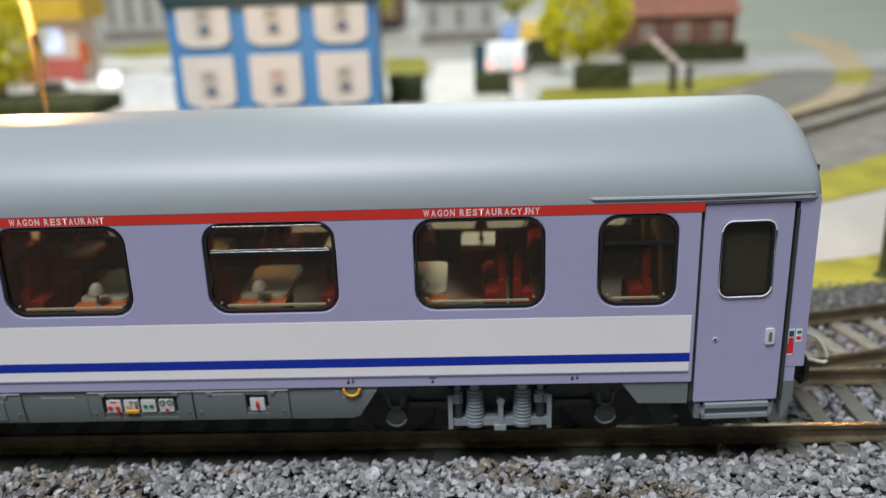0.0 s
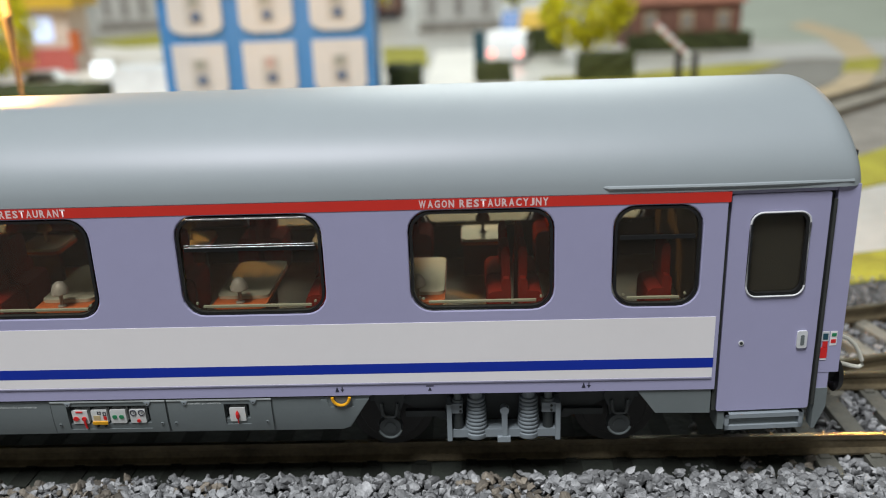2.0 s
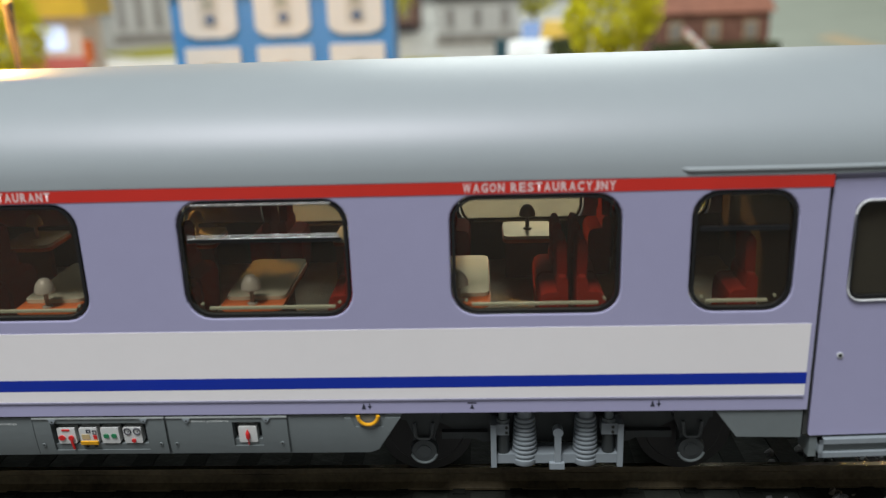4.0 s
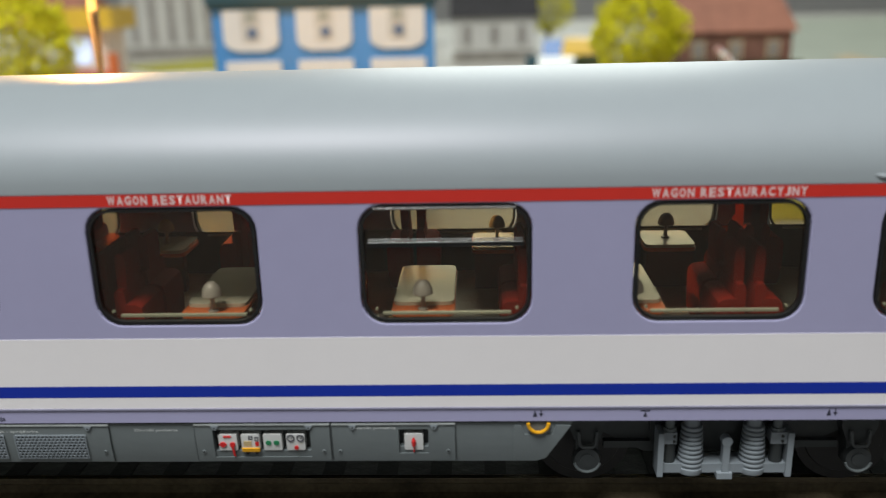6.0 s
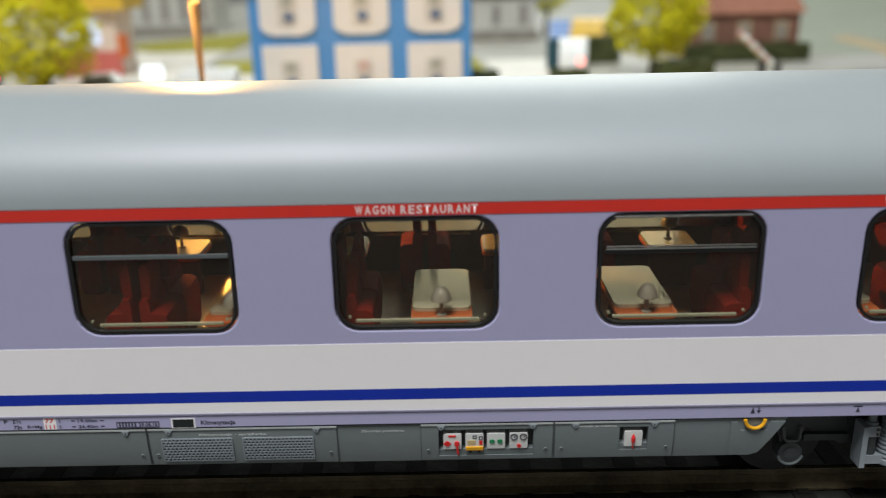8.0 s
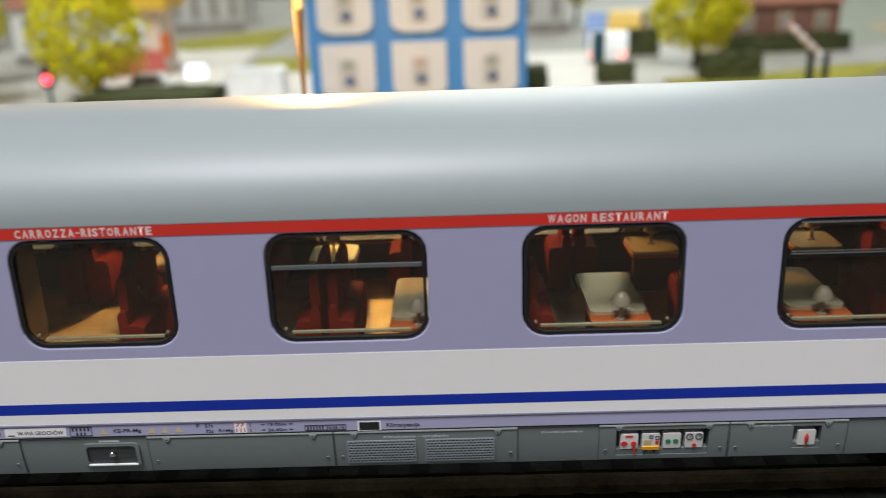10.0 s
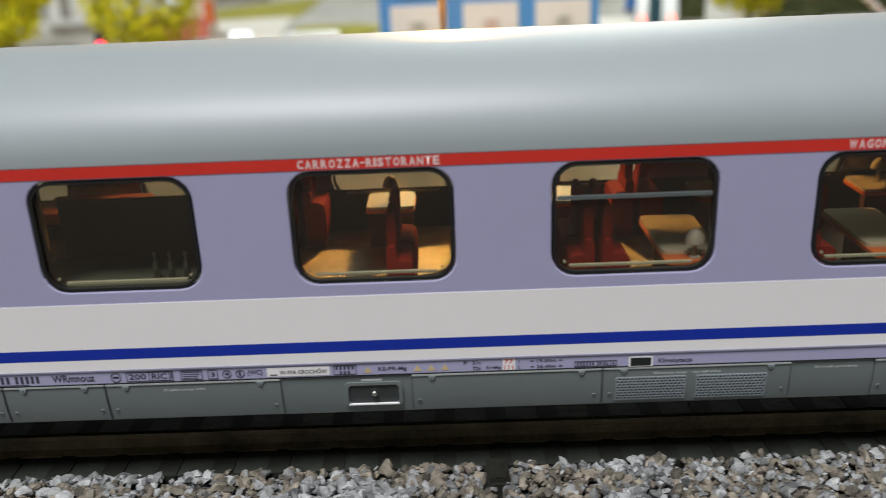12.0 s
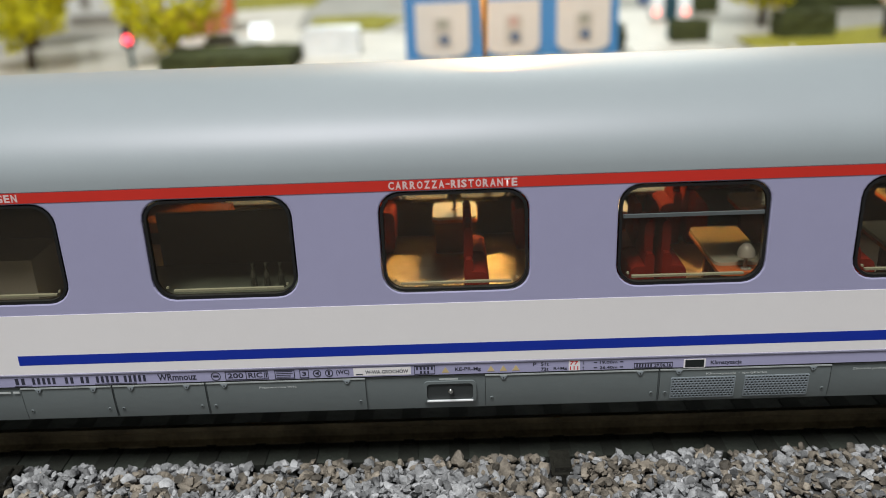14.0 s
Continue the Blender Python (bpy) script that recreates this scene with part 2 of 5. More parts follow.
def torus(bm, c, R, r, axis="y", n=20, k=8, arc=360, start=0):
    pts = []
    steps = n if arc == 360 else n + 1
    for i in range(steps):
        a = radians(start + arc * i / n)
        u, v = R * math.cos(a), R * math.sin(a)
        pts.append((c[0] + u, c[1], c[2] + v) if axis == "y" else (c[0] + u, c[1] + v, c[2]))
    sweep(bm, pts, r, k, closed=arc == 360)


def soften(bm, width, segments=2, angle=30):
    edges = [e for e in bm.edges if len(e.link_faces) == 2 and e.calc_face_angle(0) > radians(angle)]
    bmesh.ops.bevel(bm, geom=edges, offset=width, segments=segments, profile=0.5, affect="EDGES", clamp_overlap=True)


def part(name, bm, material, parent=None, label="", smooth=True, fix=True):
    """Links a bmesh, drawn in millimetres of the world, as one mesh object under a thing or a part."""
    if fix:
        bmesh.ops.recalc_face_normals(bm, faces=bm.faces)
    bmesh.ops.scale(bm, vec=(MM, MM, MM), verts=bm.verts)
    me = bpy.data.meshes.new(name)
    bm.to_mesh(me)
    bm.free()
    me.materials.append(material)
    if smooth:
        me.shade_smooth()
        me.set_sharp_from_angle(angle=radians(35))
    ob = new(name, me)
    if parent is not None:
        ob.parent = parent
        ob.matrix_parent_inverse = ORIGIN[parent.name].inverted()
    ORIGIN[ob.name] = Matrix.Identity(4)
    if label:
        tagged(ob, label)
    return ob


ORIGIN = {}


def thing(name, at, label, category, group="", kind=""):
    """An Empty at the base of a thing, to parent its parts."""
    ob = new(name)
    ob.empty_display_size = 0.005
    ob.location = Vector(at) * MM
    ORIGIN[ob.name] = Matrix.Translation(Vector(at) * MM)
    return tagged(ob, label, category, group, kind)


def again(ob, parent, dx=0, dy=0, dz=0, turn=0):
    """Another part on the same mesh, moved by so many millimetres."""
    o = new(ob.name.split(".")[0], ob.data)
    o.parent = parent
    o.matrix_parent_inverse = ORIGIN[parent.name].inverted()
    o.matrix_basis = Matrix.Translation(Vector((dx, dy, dz)) * MM) @ pose(0, 0, 0, 0, 0, turn)
    ORIGIN[o.name] = o.matrix_basis.copy()
    return o


def B():
    return bmesh.new()


def lettering(text, x0, x1, z0, z1, y, material, parent, name="lettering", bold=0.02):
    """Raised letters on an upright face, fitted between x0 and x1 and between z0 and z1."""
    cu = bpy.data.curves.new("letters", "FONT")
    cu.body, cu.size, cu.resolution_u, cu.offset = text, 1.0, 2, bold
    tmp = new("letters", cu)
    bpy.context.view_layer.update()
    me = bpy.data.meshes.new_from_object(tmp.evaluated_get(bpy.context.evaluated_depsgraph_get()))
    bpy.data.objects.remove(tmp)
    bpy.data.curves.remove(cu)
    co = np.array([v.co for v in me.vertices])
    lo, hi = co.min(0), co.max(0)
    for v in me.vertices:
        fx, fz = (v.co.x - lo[0]) / (hi[0] - lo[0]), (v.co.y - lo[1]) / (hi[1] - lo[1])
        v.co = Vector((x0 + (x1 - x0) * fx, y, z0 + (z1 - z0) * fz)) * MM
    me.materials.append(material)
    me.name = name
    ob = new(name, me)
    ob.parent = parent
    ob.matrix_parent_inverse = ORIGIN[parent.name].inverted()
    ORIGIN[ob.name] = Matrix.Identity(4)
    return ob


def stencil(text, x0, x1, z0, z1, y, material, parent):
    """Narrow capitals of even width, glyph by glyph."""
    wide = {" ": 0.55, "I": 0.42, "-": 0.7, "M": 1.15, "W": 1.25, "J": 0.8}
    cells = [wide.get(c, 1.0) for c in text]
    unit = (x1 - x0) / sum(cells)
    x = x0
    for c, w in zip(text, cells):
        a, b = x + unit * w * 0.10, x + unit * w * 0.90
        if c == "-":
            plate("letter", a, b, (z0 + z1) / 2 - 0.07, (z0 + z1) / 2 + 0.07, y, material, parent, thick=0.01)
        elif c != " ":
            lettering(c, a, b, z0, z1, y, material, parent, "letter", 0.036)
        x += unit * w


def plate(name, x0, x1, z0, z1, y, material, parent, label="", thick=0.05):
    bm = B()
    box(bm, x0, x1, y - thick, y, z0, z1)
    return part(name, bm, material, parent, label, smooth=False)


def frame_plate(name, x0, x1, z0, z1, y, w, material, parent):
    """A thin printed outline."""
    bm = B()
    for a in ((x0, x1, z0, z0 + w), (x0, x1, z1 - w, z1), (x0, x0 + w, z0 + w, z1 - w), (x1 - w, x1, z0 + w, z1 - w)):
        box(bm, a[0], a[1], y - 0.04, y, a[2], a[3])
    return part(name, bm, material, parent, smooth=False)

# ---- the restaurant car: near side at y = 0, far side at y = 32.5, rail head at z = -1.2 ----
RH = -1.2
MID = 16.25
WIDE = 2 * MID
END = 150.5
TAPER = 135.6
car = thing("restaurant_car", (0, MID, RH), "lavender, white and grey model railway restaurant car on the rails", "train car")
WINDOWS = [(-79.0, 8.45, "plain"), (-52.2, 8.45, "plain"), (-25.5, 8.45, "plain"), (1.1, 8.45, "plain"), (27.9, 8.45, "grey"), (54.7, 8.45, "plain"), (81.5, 8.45, "bar"), (108.1, 8.3, "plain"), (128.0, 5.0, "dark")]
WZ0, WZ1 = 20.78, 33.0


def loop_at(x0, x1, z0, z1, r, n=5):
    return rounded(x0, x1, z0, z1, r, n)


def side_wall(y0, y1):
    """One long side with rounded window holes through it."""
    bm = B()
    y = y0 if y0 < MID else y1
    loops = [[(-TAPER, 9.9), (TAPER, 9.9), (TAPER, 34.4), (-TAPER, 34.4)]]
    loops += [loop_at(xc - hw, xc + hw, WZ0, WZ1, 2.5) for xc, hw, _ in WINDOWS]
    edges = []
    for pts in loops:
        v = [bm.verts.new((px, y, pz)) for px, pz in pts]
        edges += [bm.edges.new((v[i], v[(i + 1) % len(v)])) for i in range(len(v))]
    bmesh.ops.triangle_fill(bm, use_beauty=True, edges=edges)
    out = bmesh.ops.extrude_face_region(bm, geom=bm.faces[:])
    bmesh.ops.translate(bm, vec=(0, (y1 - y0) * (1 if y0 < MID else -1), 0), verts=[g for g in out["geom"] if isinstance(g, bmesh.types.BMVert)])
    bmesh.ops.recalc_face_normals(bm, faces=bm.faces)
    rim = [e for e in bm.edges if all(abs(v.co.y - y) < 1e-4 for v in e.verts) and e.calc_face_angle(0) > 1 and abs(e.verts[0].co.x) < TAPER - 1]
    bmesh.ops.bevel(bm, geom=rim, offset=0.17, segments=2, profile=0.5, affect="EDGES")
    return bm


part("side_wall", side_wall(0.0, 1.0), LAV, car, "smooth lavender painted side wall", smooth=False)
part("side_wall", side_wall(WIDE - 1.0, WIDE), LAV, car, smooth=False)


def ring(bm, outer, inner, y0, y1):
    k = len(outer)
    v = [[bm.verts.new((p[0], y, p[1])) for p in pts] for y in (y0, y1) for pts in (outer, inner)]
    for i in range(k):
        j = (i + 1) % k
        bm.faces.new((v[0][i], v[0][j], v[1][j], v[1][i]))
        bm.faces.new((v[2][i], v[3][i], v[3][j], v[2][j]))
        bm.faces.new((v[0][i], v[2][i], v[2][j], v[0][j]))
        bm.faces.new((v[1][i], v[1][j], v[3][j], v[3][i]))


def window(xc, hw, style, near):
    s, base = (1, 0.0) if near else (-1, WIDE)
    y = lambda d: base + s * d  # noqa: E731
    bm = B()
    out, inn = loop_at(xc - hw + 0.16, xc + hw - 0.16, WZ0 + 0.14, WZ1 - 0.14, 2.4), loop_at(xc - hw + 0.48, xc + hw - 0.48, WZ0 + 0.42, WZ1 - 0.42, 2.15)
    ring(bm, out, inn, *sorted((y(0.06), y(0.75))))
    soften(bm, 0.16, 2, 50)
    win = part("window", bm, BLACK, car, "black rubber window frame")
    bm = B()
    prism(bm, loop_at(xc - hw + 0.4, xc + hw - 0.4, WZ0 + 0.35, WZ1 - 0.35, 2.0), *sorted((y(0.42), y(0.5))))
    pane = part("pane", bm, GLASS, win, "brown tinted glass", smooth=False)
    pane.visible_shadow = False
    # clear plastic insert behind the pane: the glint on its lower lip is painted pale
    bm = B()
    box(bm, xc - hw + 2.0, xc + hw - 2.0, *sorted((y(0.95), y(1.35))), WZ0 + 0.58, WZ0 + 0.82)
    soften(bm, 0.1)
    part("window_lip", bm, LIP, win, "lip of the window insert with its glint in the pale colour")
    if near:
        bm = B()
        for cx in (xc - hw + 1.45, xc + hw - 1.45):
            tube(bm, (cx, 0.52, WZ0 + 1.35), (cx, 0.8, WZ0 + 1.35), 0.15, n=10)
        part("window_clip", bm, LIP, win, "small moulded corner pins")
    if style != "plain":
        z = 29.35
        bm = B()
        if style == "bar":
            for dz, r in ((0.08, 0.07), (-0.2, 0.085)):
                sweep(bm, [(xc - hw + 0.9, y(0.2), z + dz), (xc + hw - 0.9, y(0.2), z + dz)], r, 10)
            part("window_bar", bm, CHROME, win, "silver double bar of a sliding window")
            bm = B()
            sweep(bm, [(xc - hw + 1.6, y(0.05), WZ1 - 0.42), (xc + hw - 1.6, y(0.05), WZ1 - 0.42)], 0.13, 10)
            part("top_trim", bm, CHROME, win, "worn silver trim")
            bm = B()
            box(bm, xc - hw + 0.8, xc + hw - 0.8, *sorted((y(0.24), y(0.41))), z - 0.7, z - 0.32)
            part("lower_bar", bm, BLACK, win, smooth=False)
        elif style == "grey":
            box(bm, xc - hw + 0.6, xc + hw - 0.6, *sorted((y(0.14), y(0.41))), z - 0.34, z + 0.05)
            soften(bm, 0.1)
            part("window_bar", bm, mat("dull_grey_bar", (0.10, 0.11, 0.115), 0.35), win, "dull grey bar of a sliding window")
        else:
            box(bm, xc - hw + 0.8, xc + hw - 0.8, *sorted((y(0.1), y(0.41))), z - 0.35, z + 0.1)
            soften(bm, 0.06)
            part("window_bar", bm, BLACK, win)
    return win


for xc, hw, style in WINDOWS:
    window(xc, hw, style, True)
    window(xc, hw, style, False)

# painted bands on the near side
plate("red_band", -TAPER, TAPER + 0.3, 33.17, 34.36, 0.0, RED, car, "red band under the roof edge")
plate("white_band", -TAPER, 135.15, 14.1, 19.36, 0.0, WHITE, car, "broad off-white band")
plate("blue_band", -51.6, 135.2, 12.82, 14.1, 0.0, BLUE, car, "dark blue band", 0.06)
plate("white_line", -TAPER, 135.15, 11.57, 12.82, 0.0, WHITE, car)
plate("white_line", -TAPER, -51.6, 12.82, 14.1, 0.0, WHITE, car)
bm = B()
box(bm, -TAPER, 135.1, -0.14, 0.0, 11.40, 11.56)
soften(bm, 0.05)
part("waist_ledge", bm, mat("grey_lilac_ledge_paint", (0.30, 0.29, 0.40), 0.45), car, "thin moulded ledge under the bands")
for text, x0, x1 in (("WAGON RESTAURACYJNY", 101.1, 115.75), ("WAGON RESTAURANT", 48.75, 61.1), ("CARROZZA-RISTORANTE", -6.1, 8.3), ("SPEISEWAGEN", -56.0, -47.3)):
    stencil(text, x0, x1, 33.32, 34.24, -0.075, LETTER, car)

# roof: a lofted arch that closes in a dome at both ends


def roof_mesh():
    bm = B()
    n = 36
    ends = [TAPER, 140, 146.9, 147.6, 148.2, 148.8, 149.3, 149.7, 150.0, 150.22, 150.39, END]
    xs = [-x for x in reversed(ends)] + [-TAPER + (2 * TAPER) * i / 24 for i in range(1, 24)] + ends
    rings = []
    for x in xs:
        e = max(0.0, (abs(x) - 146.9) / (END - 146.9))
        high = 9.95 * (0.48 + 0.52 * (1 - min(1.0, e) ** 2.3) ** 0.5)
        pinch = max(0.0, (abs(x) - TAPER) * 0.05) + 0.8 * e ** 6
        half = MID - pinch + 0.05
        row = []
        for i in range(n + 1):
            a = math.pi * i / n
            c, s = math.cos(a), math.sin(a)
            row.append(bm.verts.new((x, MID - half * math.copysign(abs(c) ** 0.96, c), 34.45 + high * s ** 0.96)))
        rings.append(row)
    for p, q in zip(rings, rings[1:]):
        for i in range(n):
            bm.faces.new((p[i], p[i + 1], q[i + 1], q[i]))
    for row in (rings[0], rings[-1]):
        bm.faces.new(row)
    return bm


roof_ob = part("roof", roof_mesh(), ROOF, car, "smooth satin grey arched roof")
for s in (-1, 1):
    for y, d in ((0.05, 1), (WIDE - 0.05, -1)):
        bm = B()
        sweep(bm, [(s * 121.6, y + d * 0.25, 35.2), (s * 122.4, y - d * 0.02, 35.05), (s * TAPER, y - d * 0.02, 35.05), (s * 142, y + d * 0.3, 35.05), (s * 149.4, y + d * 0.85, 35.05)], 0.28, 8)
        part("rain_strip", bm, ROOF, roof_ob, "raised rain strip over the doors")
bm = B()
for a in ((-TAPER, TAPER, 0.02, WIDE - 0.02),):
    box(bm, a[0], a[1], a[2], a[3], 34.4, 34.5)
part("eave_board", bm, SKIRT, car, smooth=False)

# tapered ends with the entrance doors


def end_y(x, d=0.0):
    return (abs(x) - TAPER) * 0.05 + 0.3 + d


def slanted(bm, x0, x1, z0, z1, d0, d1, near=True, s=1, r=None):
    """A slab on the slanted entrance wall between the depths d0 and d1 behind it."""
    pts = [(x0, z0), (x1, z0), (x1, z1), (x0, z1)] if r is None else rounded(x0, x1, z0, z1, r, 5)
    f = (lambda y: y) if near else (lambda y: WIDE - y)
    a = [bm.verts.new((s * x, f(end_y(x, d0)), z)) for x, z in pts]
    b = [bm.verts.new((s * x, f(end_y(x, d1)), z)) for x, z in pts]
    k = len(pts)
    bm.faces.new(a)
    bm.faces.new(b[::-1])
    for i in range(k):
        bm.faces.new((a[i], b[i], b[(i + 1) % k], a[(i + 1) % k]))


DX0, DX1, DZ0, DZ1 = 136.1, 147.25, 6.7, 33.9
GX0, GX1, GZ0, GZ1 = 138.3, 145.1, 21.6, 31.8
for s in (1, -1):
    for near in (True, False):
        f = (lambda y: y) if near else (lambda y: WIDE - y)
        # dark recess behind the door, corner post, header
        bm = B()
        slanted(bm, TAPER - 0.2, 147.9, 6.9, 34.1, 0.75, 1.3, near, s)
        part("door_recess", bm, MATTBLACK, car, smooth=False)
        bm = B()
        slanted(bm, 147.95, END - 0.05, 11.4, 34.6, 0.0, 1.8, near, s)
        soften(bm, 0.6, 3)
        post = part("corner_post", bm, LAV, car)
        bm = B()
        slanted(bm, 147.97, 149.35, 9.2, 11.9, 0.05, 1.75, near, s)
        soften(bm, 0.3, 2)
        part("post_foot", bm, LAV, post)
        bm = B()
        pts = [(147.9, 3.9), (148.3, 3.9), (149.4, 6.8), (149.4, 9.3), (147.9, 9.3)]
        va, vb = [[bm.verts.new((s * x, f(end_y(x, d)), z)) for x, z in pts] for d in (-0.08, 1.5)]
        bm.faces.new(va)
        bm.faces.new(vb[::-1])
        for i in range(len(pts)):
            j = (i + 1) % len(pts)
            bm.faces.new((va[i], vb[i], vb[j], va[j]))
        soften(bm, 0.2)
        part("corner_foot", bm, SKIRT, car)
        bm = B()
        slanted(bm, TAPER + 0.4, 147.9, 33.98, 34.6, 0.02, 1.4, near, s)
        part("door_header", bm, LAV, car, smooth=False)
        bm = B()
        ringo, ringi = rounded(DX0, DX1, DZ0, DZ1, 0.3, 5), rounded(GX0, GX1, GZ0, GZ1, 1.3, 5)
        v = [[bm.verts.new((s * x, f(end_y(x, d)), z)) for x, z in pts] for d in (0.0, 0.7) for pts in (ringo, ringi)]
        for i in range(len(ringo)):
            j = (i + 1) % len(ringo)
            for p, q in ((0, 1), (1, 3), (3, 2), (2, 0)):
                bm.faces.new((v[p][i], v[p][j], v[q][j], v[q][i]))
        door = part("door", bm, LAV, car, "lavender folding entrance door")
        bm = B()
        gi, go = rounded(GX0 + 0.42, GX1 - 0.42, GZ0 + 0.42, GZ1 - 0.42, 1.1, 5), rounded(GX0 + 0.03, GX1 - 0.03, GZ0 + 0.03, GZ1 - 0.03, 1.3, 5)
        v = [[bm.verts.new((s * x, f(end_y(x, d)), z)) for x, z in pts] for d in (-0.1, 0.5) for pts in (go, gi)]
        for i in range(len(go)):
            j = (i + 1) % len(go)
            for p, q in ((0, 1), (1, 3), (3, 2), (2, 0)):
                bm.faces.new((v[p][i], v[p][j], v[q][j], v[q][i]))
        part("window_seal", bm, BLACK, door, "black rubber seal")
        bm = B()
        slanted(bm, GX0 + 0.3, GX1 - 0.3, GZ0 + 0.3, GZ1 - 0.3, 0.3, 0.4, near, s, 1.1)
        p = part("door_pane", bm, GLASS, door, smooth=False)
        p.visible_shadow = False
        bm = B()
        pts = rounded(GX0 + 0.12, GX1 + 0.05, GZ0 - 0.05, GZ1 - 0.1, 1.3, 6)
        sweep(bm, [(s * x, f(end_y(x, -0.12)), z) for x, z in pts], 0.12, 6, closed=True)
        part("window_rim", bm, PALE, door, "pale rim round the door window")
        bm = B()
        slanted(bm, 145.0, 146.2, 14.8, 17.0, -0.22, 0.05, near, s, 0.25)
        handle = part("handle_plate", bm, PALE, door, "white handle plate")
        bm = B()
        slanted(bm, 145.4, 145.85, 15.2, 16.5, -0.26, 0.02, near, s, 0.15)
        part("handle_grip", bm, SKIRT, handle)
        bm = B()
        tube(bm, (s * 138.45, f(end_y(138.45, -0.1)), 15.7), (s * 138.45, f(end_y(138.45, 0.3)), 15.7), 0.32)
        part("lock_ring", bm, PALE, door)
        bm = B()
        tube(bm, (s * 138.45, f(end_y(138.45, -0.14)), 15.7), (s * 138.45, f(end_y(138.45, 0.1)), 15.7), 0.19)
        part("lock_hole", bm, MATTBLACK, door)
        bm = B()
        sweep(bm, [(s * 147.75, f(end_y(147.75, -0.05)), 33.0), (s * 147.75, f(end_y(147.75, -0.05)), 7.2)], 0.2, 8)
        part("door_rubber", bm, MATTBLACK, car, "black rubber strip beside the door")
        bm = B()
        slanted(bm, TAPER - 0.1, TAPER + 0.35, 6.8, 33.6, 0.1, 0.6, near, s)
        part("door_gap", bm, MATTBLACK, car, smooth=False)
        # step
        bm = B()
        slanted(bm, 136.4, 147.0, 4.1, 6.5, 0.2, 3.2, near, s)
        soften(bm, 0.2)
        step = part("step_box", bm, SKIRT, car, "grey moulded entrance step")
        bm = B()
        for a in ((137.2, 146.6, 5.85, 6.4), (137.2, 146.6, 4.3, 4.85), (137.2, 137.65, 4.3, 6.4), (146.15, 146.6, 4.3, 6.4)):
            slanted(bm, *a, -0.45, 0.3, near, s)
        soften(bm, 0.16, 2)
        part("step_frame", bm, BOGIE, step)
        bm = B()
        slanted(bm, 137.6, 146.2, 4.8, 5.9, 0.0, 0.3, near, s)
        part("step_panel", bm, SKIRT, step, smooth=False)
        # tail markings
        if near and s > 0:
            for m, x0, x1, z0, z1, lift in (
                (PALE, 148.0, 148.85, 15.5, 16.75, 0.04), (TEAL, 148.12, 148.73, 15.72, 16.5, 0.08), (WHITE, 149.0, 149.8, 14.9, 16.75, 0.04), (GREENINK, 149.15, 149.7, 16.1, 16.5, 0.08),
                (REDINK, 149.1, 149.7, 15.25, 15.7, 0.08), (REDINK, 148.15, 148.75, 14.75, 15.45, 0.08), (REDINK, 148.0, 148.8, 13.3, 14.7, 0.08), (WHITE, 148.0, 148.75, 13.05, 13.25, 0.06),
            ):
                bm = B()
                slanted(bm, x0, x1, z0, z1, -lift, 0.05, near, s)
                part("tail_marking", bm, m, car, smooth=False)
    bm = B()
    box(bm, s * END - (0.9 if s > 0 else -0.9), s * END, 4.2, WIDE - 4.2, 6.5, 35.5)
    part("end_wall", bm, LAV, car, smooth=False)
    bm = B()
    box(bm, s * END, s * (END + 2.2), 9, WIDE - 9, 9, 33)
    soften(bm, 0.8)
    part("gangway_bellows", bm, BLACK, car, "black rubber gangway")
    for yb in (5.0, WIDE - 5.0):
        bm = B()
        tube(bm, (s * (END - 1), yb, 9.2), (s * (END + 1.0), yb, 9.2), 1.0)
        tube(bm, (s * (END + 1.0), yb, 9.2), (s * (END + 1.6), yb, 9.2), 2.3, 2.1, n=18)
        soften(bm, 0.12, 1, 50)
        part("buffer", bm, BLACK, car, "black buffer")
    bm = B()
    tube(bm, (s * (END - 0.6), 5.2, 37.2), (s * (END + 0.7), 4.9, 37.0), 0.6)
    part("roof_knob", bm, BLACK, car)
    bm = B()
    pts = [(s * (END + dx), 7, z) for dx, z in ((0.2, 13.5), (2.2, 13.4), (3.4, 12.9), (4.3, 12.1), (5.0, 11.0), (5.5, 9.8), (5.6, 9.2), (5.2, 8.9), (4.2, 9.1), (2.6, 9.6), (0.2, 9.9))]
    sweep(bm, pts, 0.27, 8)
    part("coupling_loop", bm, mat("bright_steel_wire", (0.80, 0.77, 0.68), 0.25, metal=0.2), car, "silver wire coupling loop")

# floor, lining, ceiling
bm = B()
box(bm, -TAPER, TAPER, 1.15, WIDE - 1.15, 14.0, 16.0)
part("car_floor", bm, FLOOR_IN, car, "beige floor inside the car", smooth=False)
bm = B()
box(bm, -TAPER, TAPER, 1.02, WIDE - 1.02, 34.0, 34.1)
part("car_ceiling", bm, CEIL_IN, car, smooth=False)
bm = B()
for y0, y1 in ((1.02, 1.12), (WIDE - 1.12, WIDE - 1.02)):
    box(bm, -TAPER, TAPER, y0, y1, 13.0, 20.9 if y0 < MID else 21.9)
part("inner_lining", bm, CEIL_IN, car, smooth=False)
for x in (-12.3, 134.8, -134.8):
    bm = B()
    box(bm, x - 0.4, x + 0.4, 1.15, 14.5 if x == -12.3 else WIDE - 1.15, 16.0, 34.0)
    part("partition", bm, DARKWALL, car, smooth=False)

# seats and tables


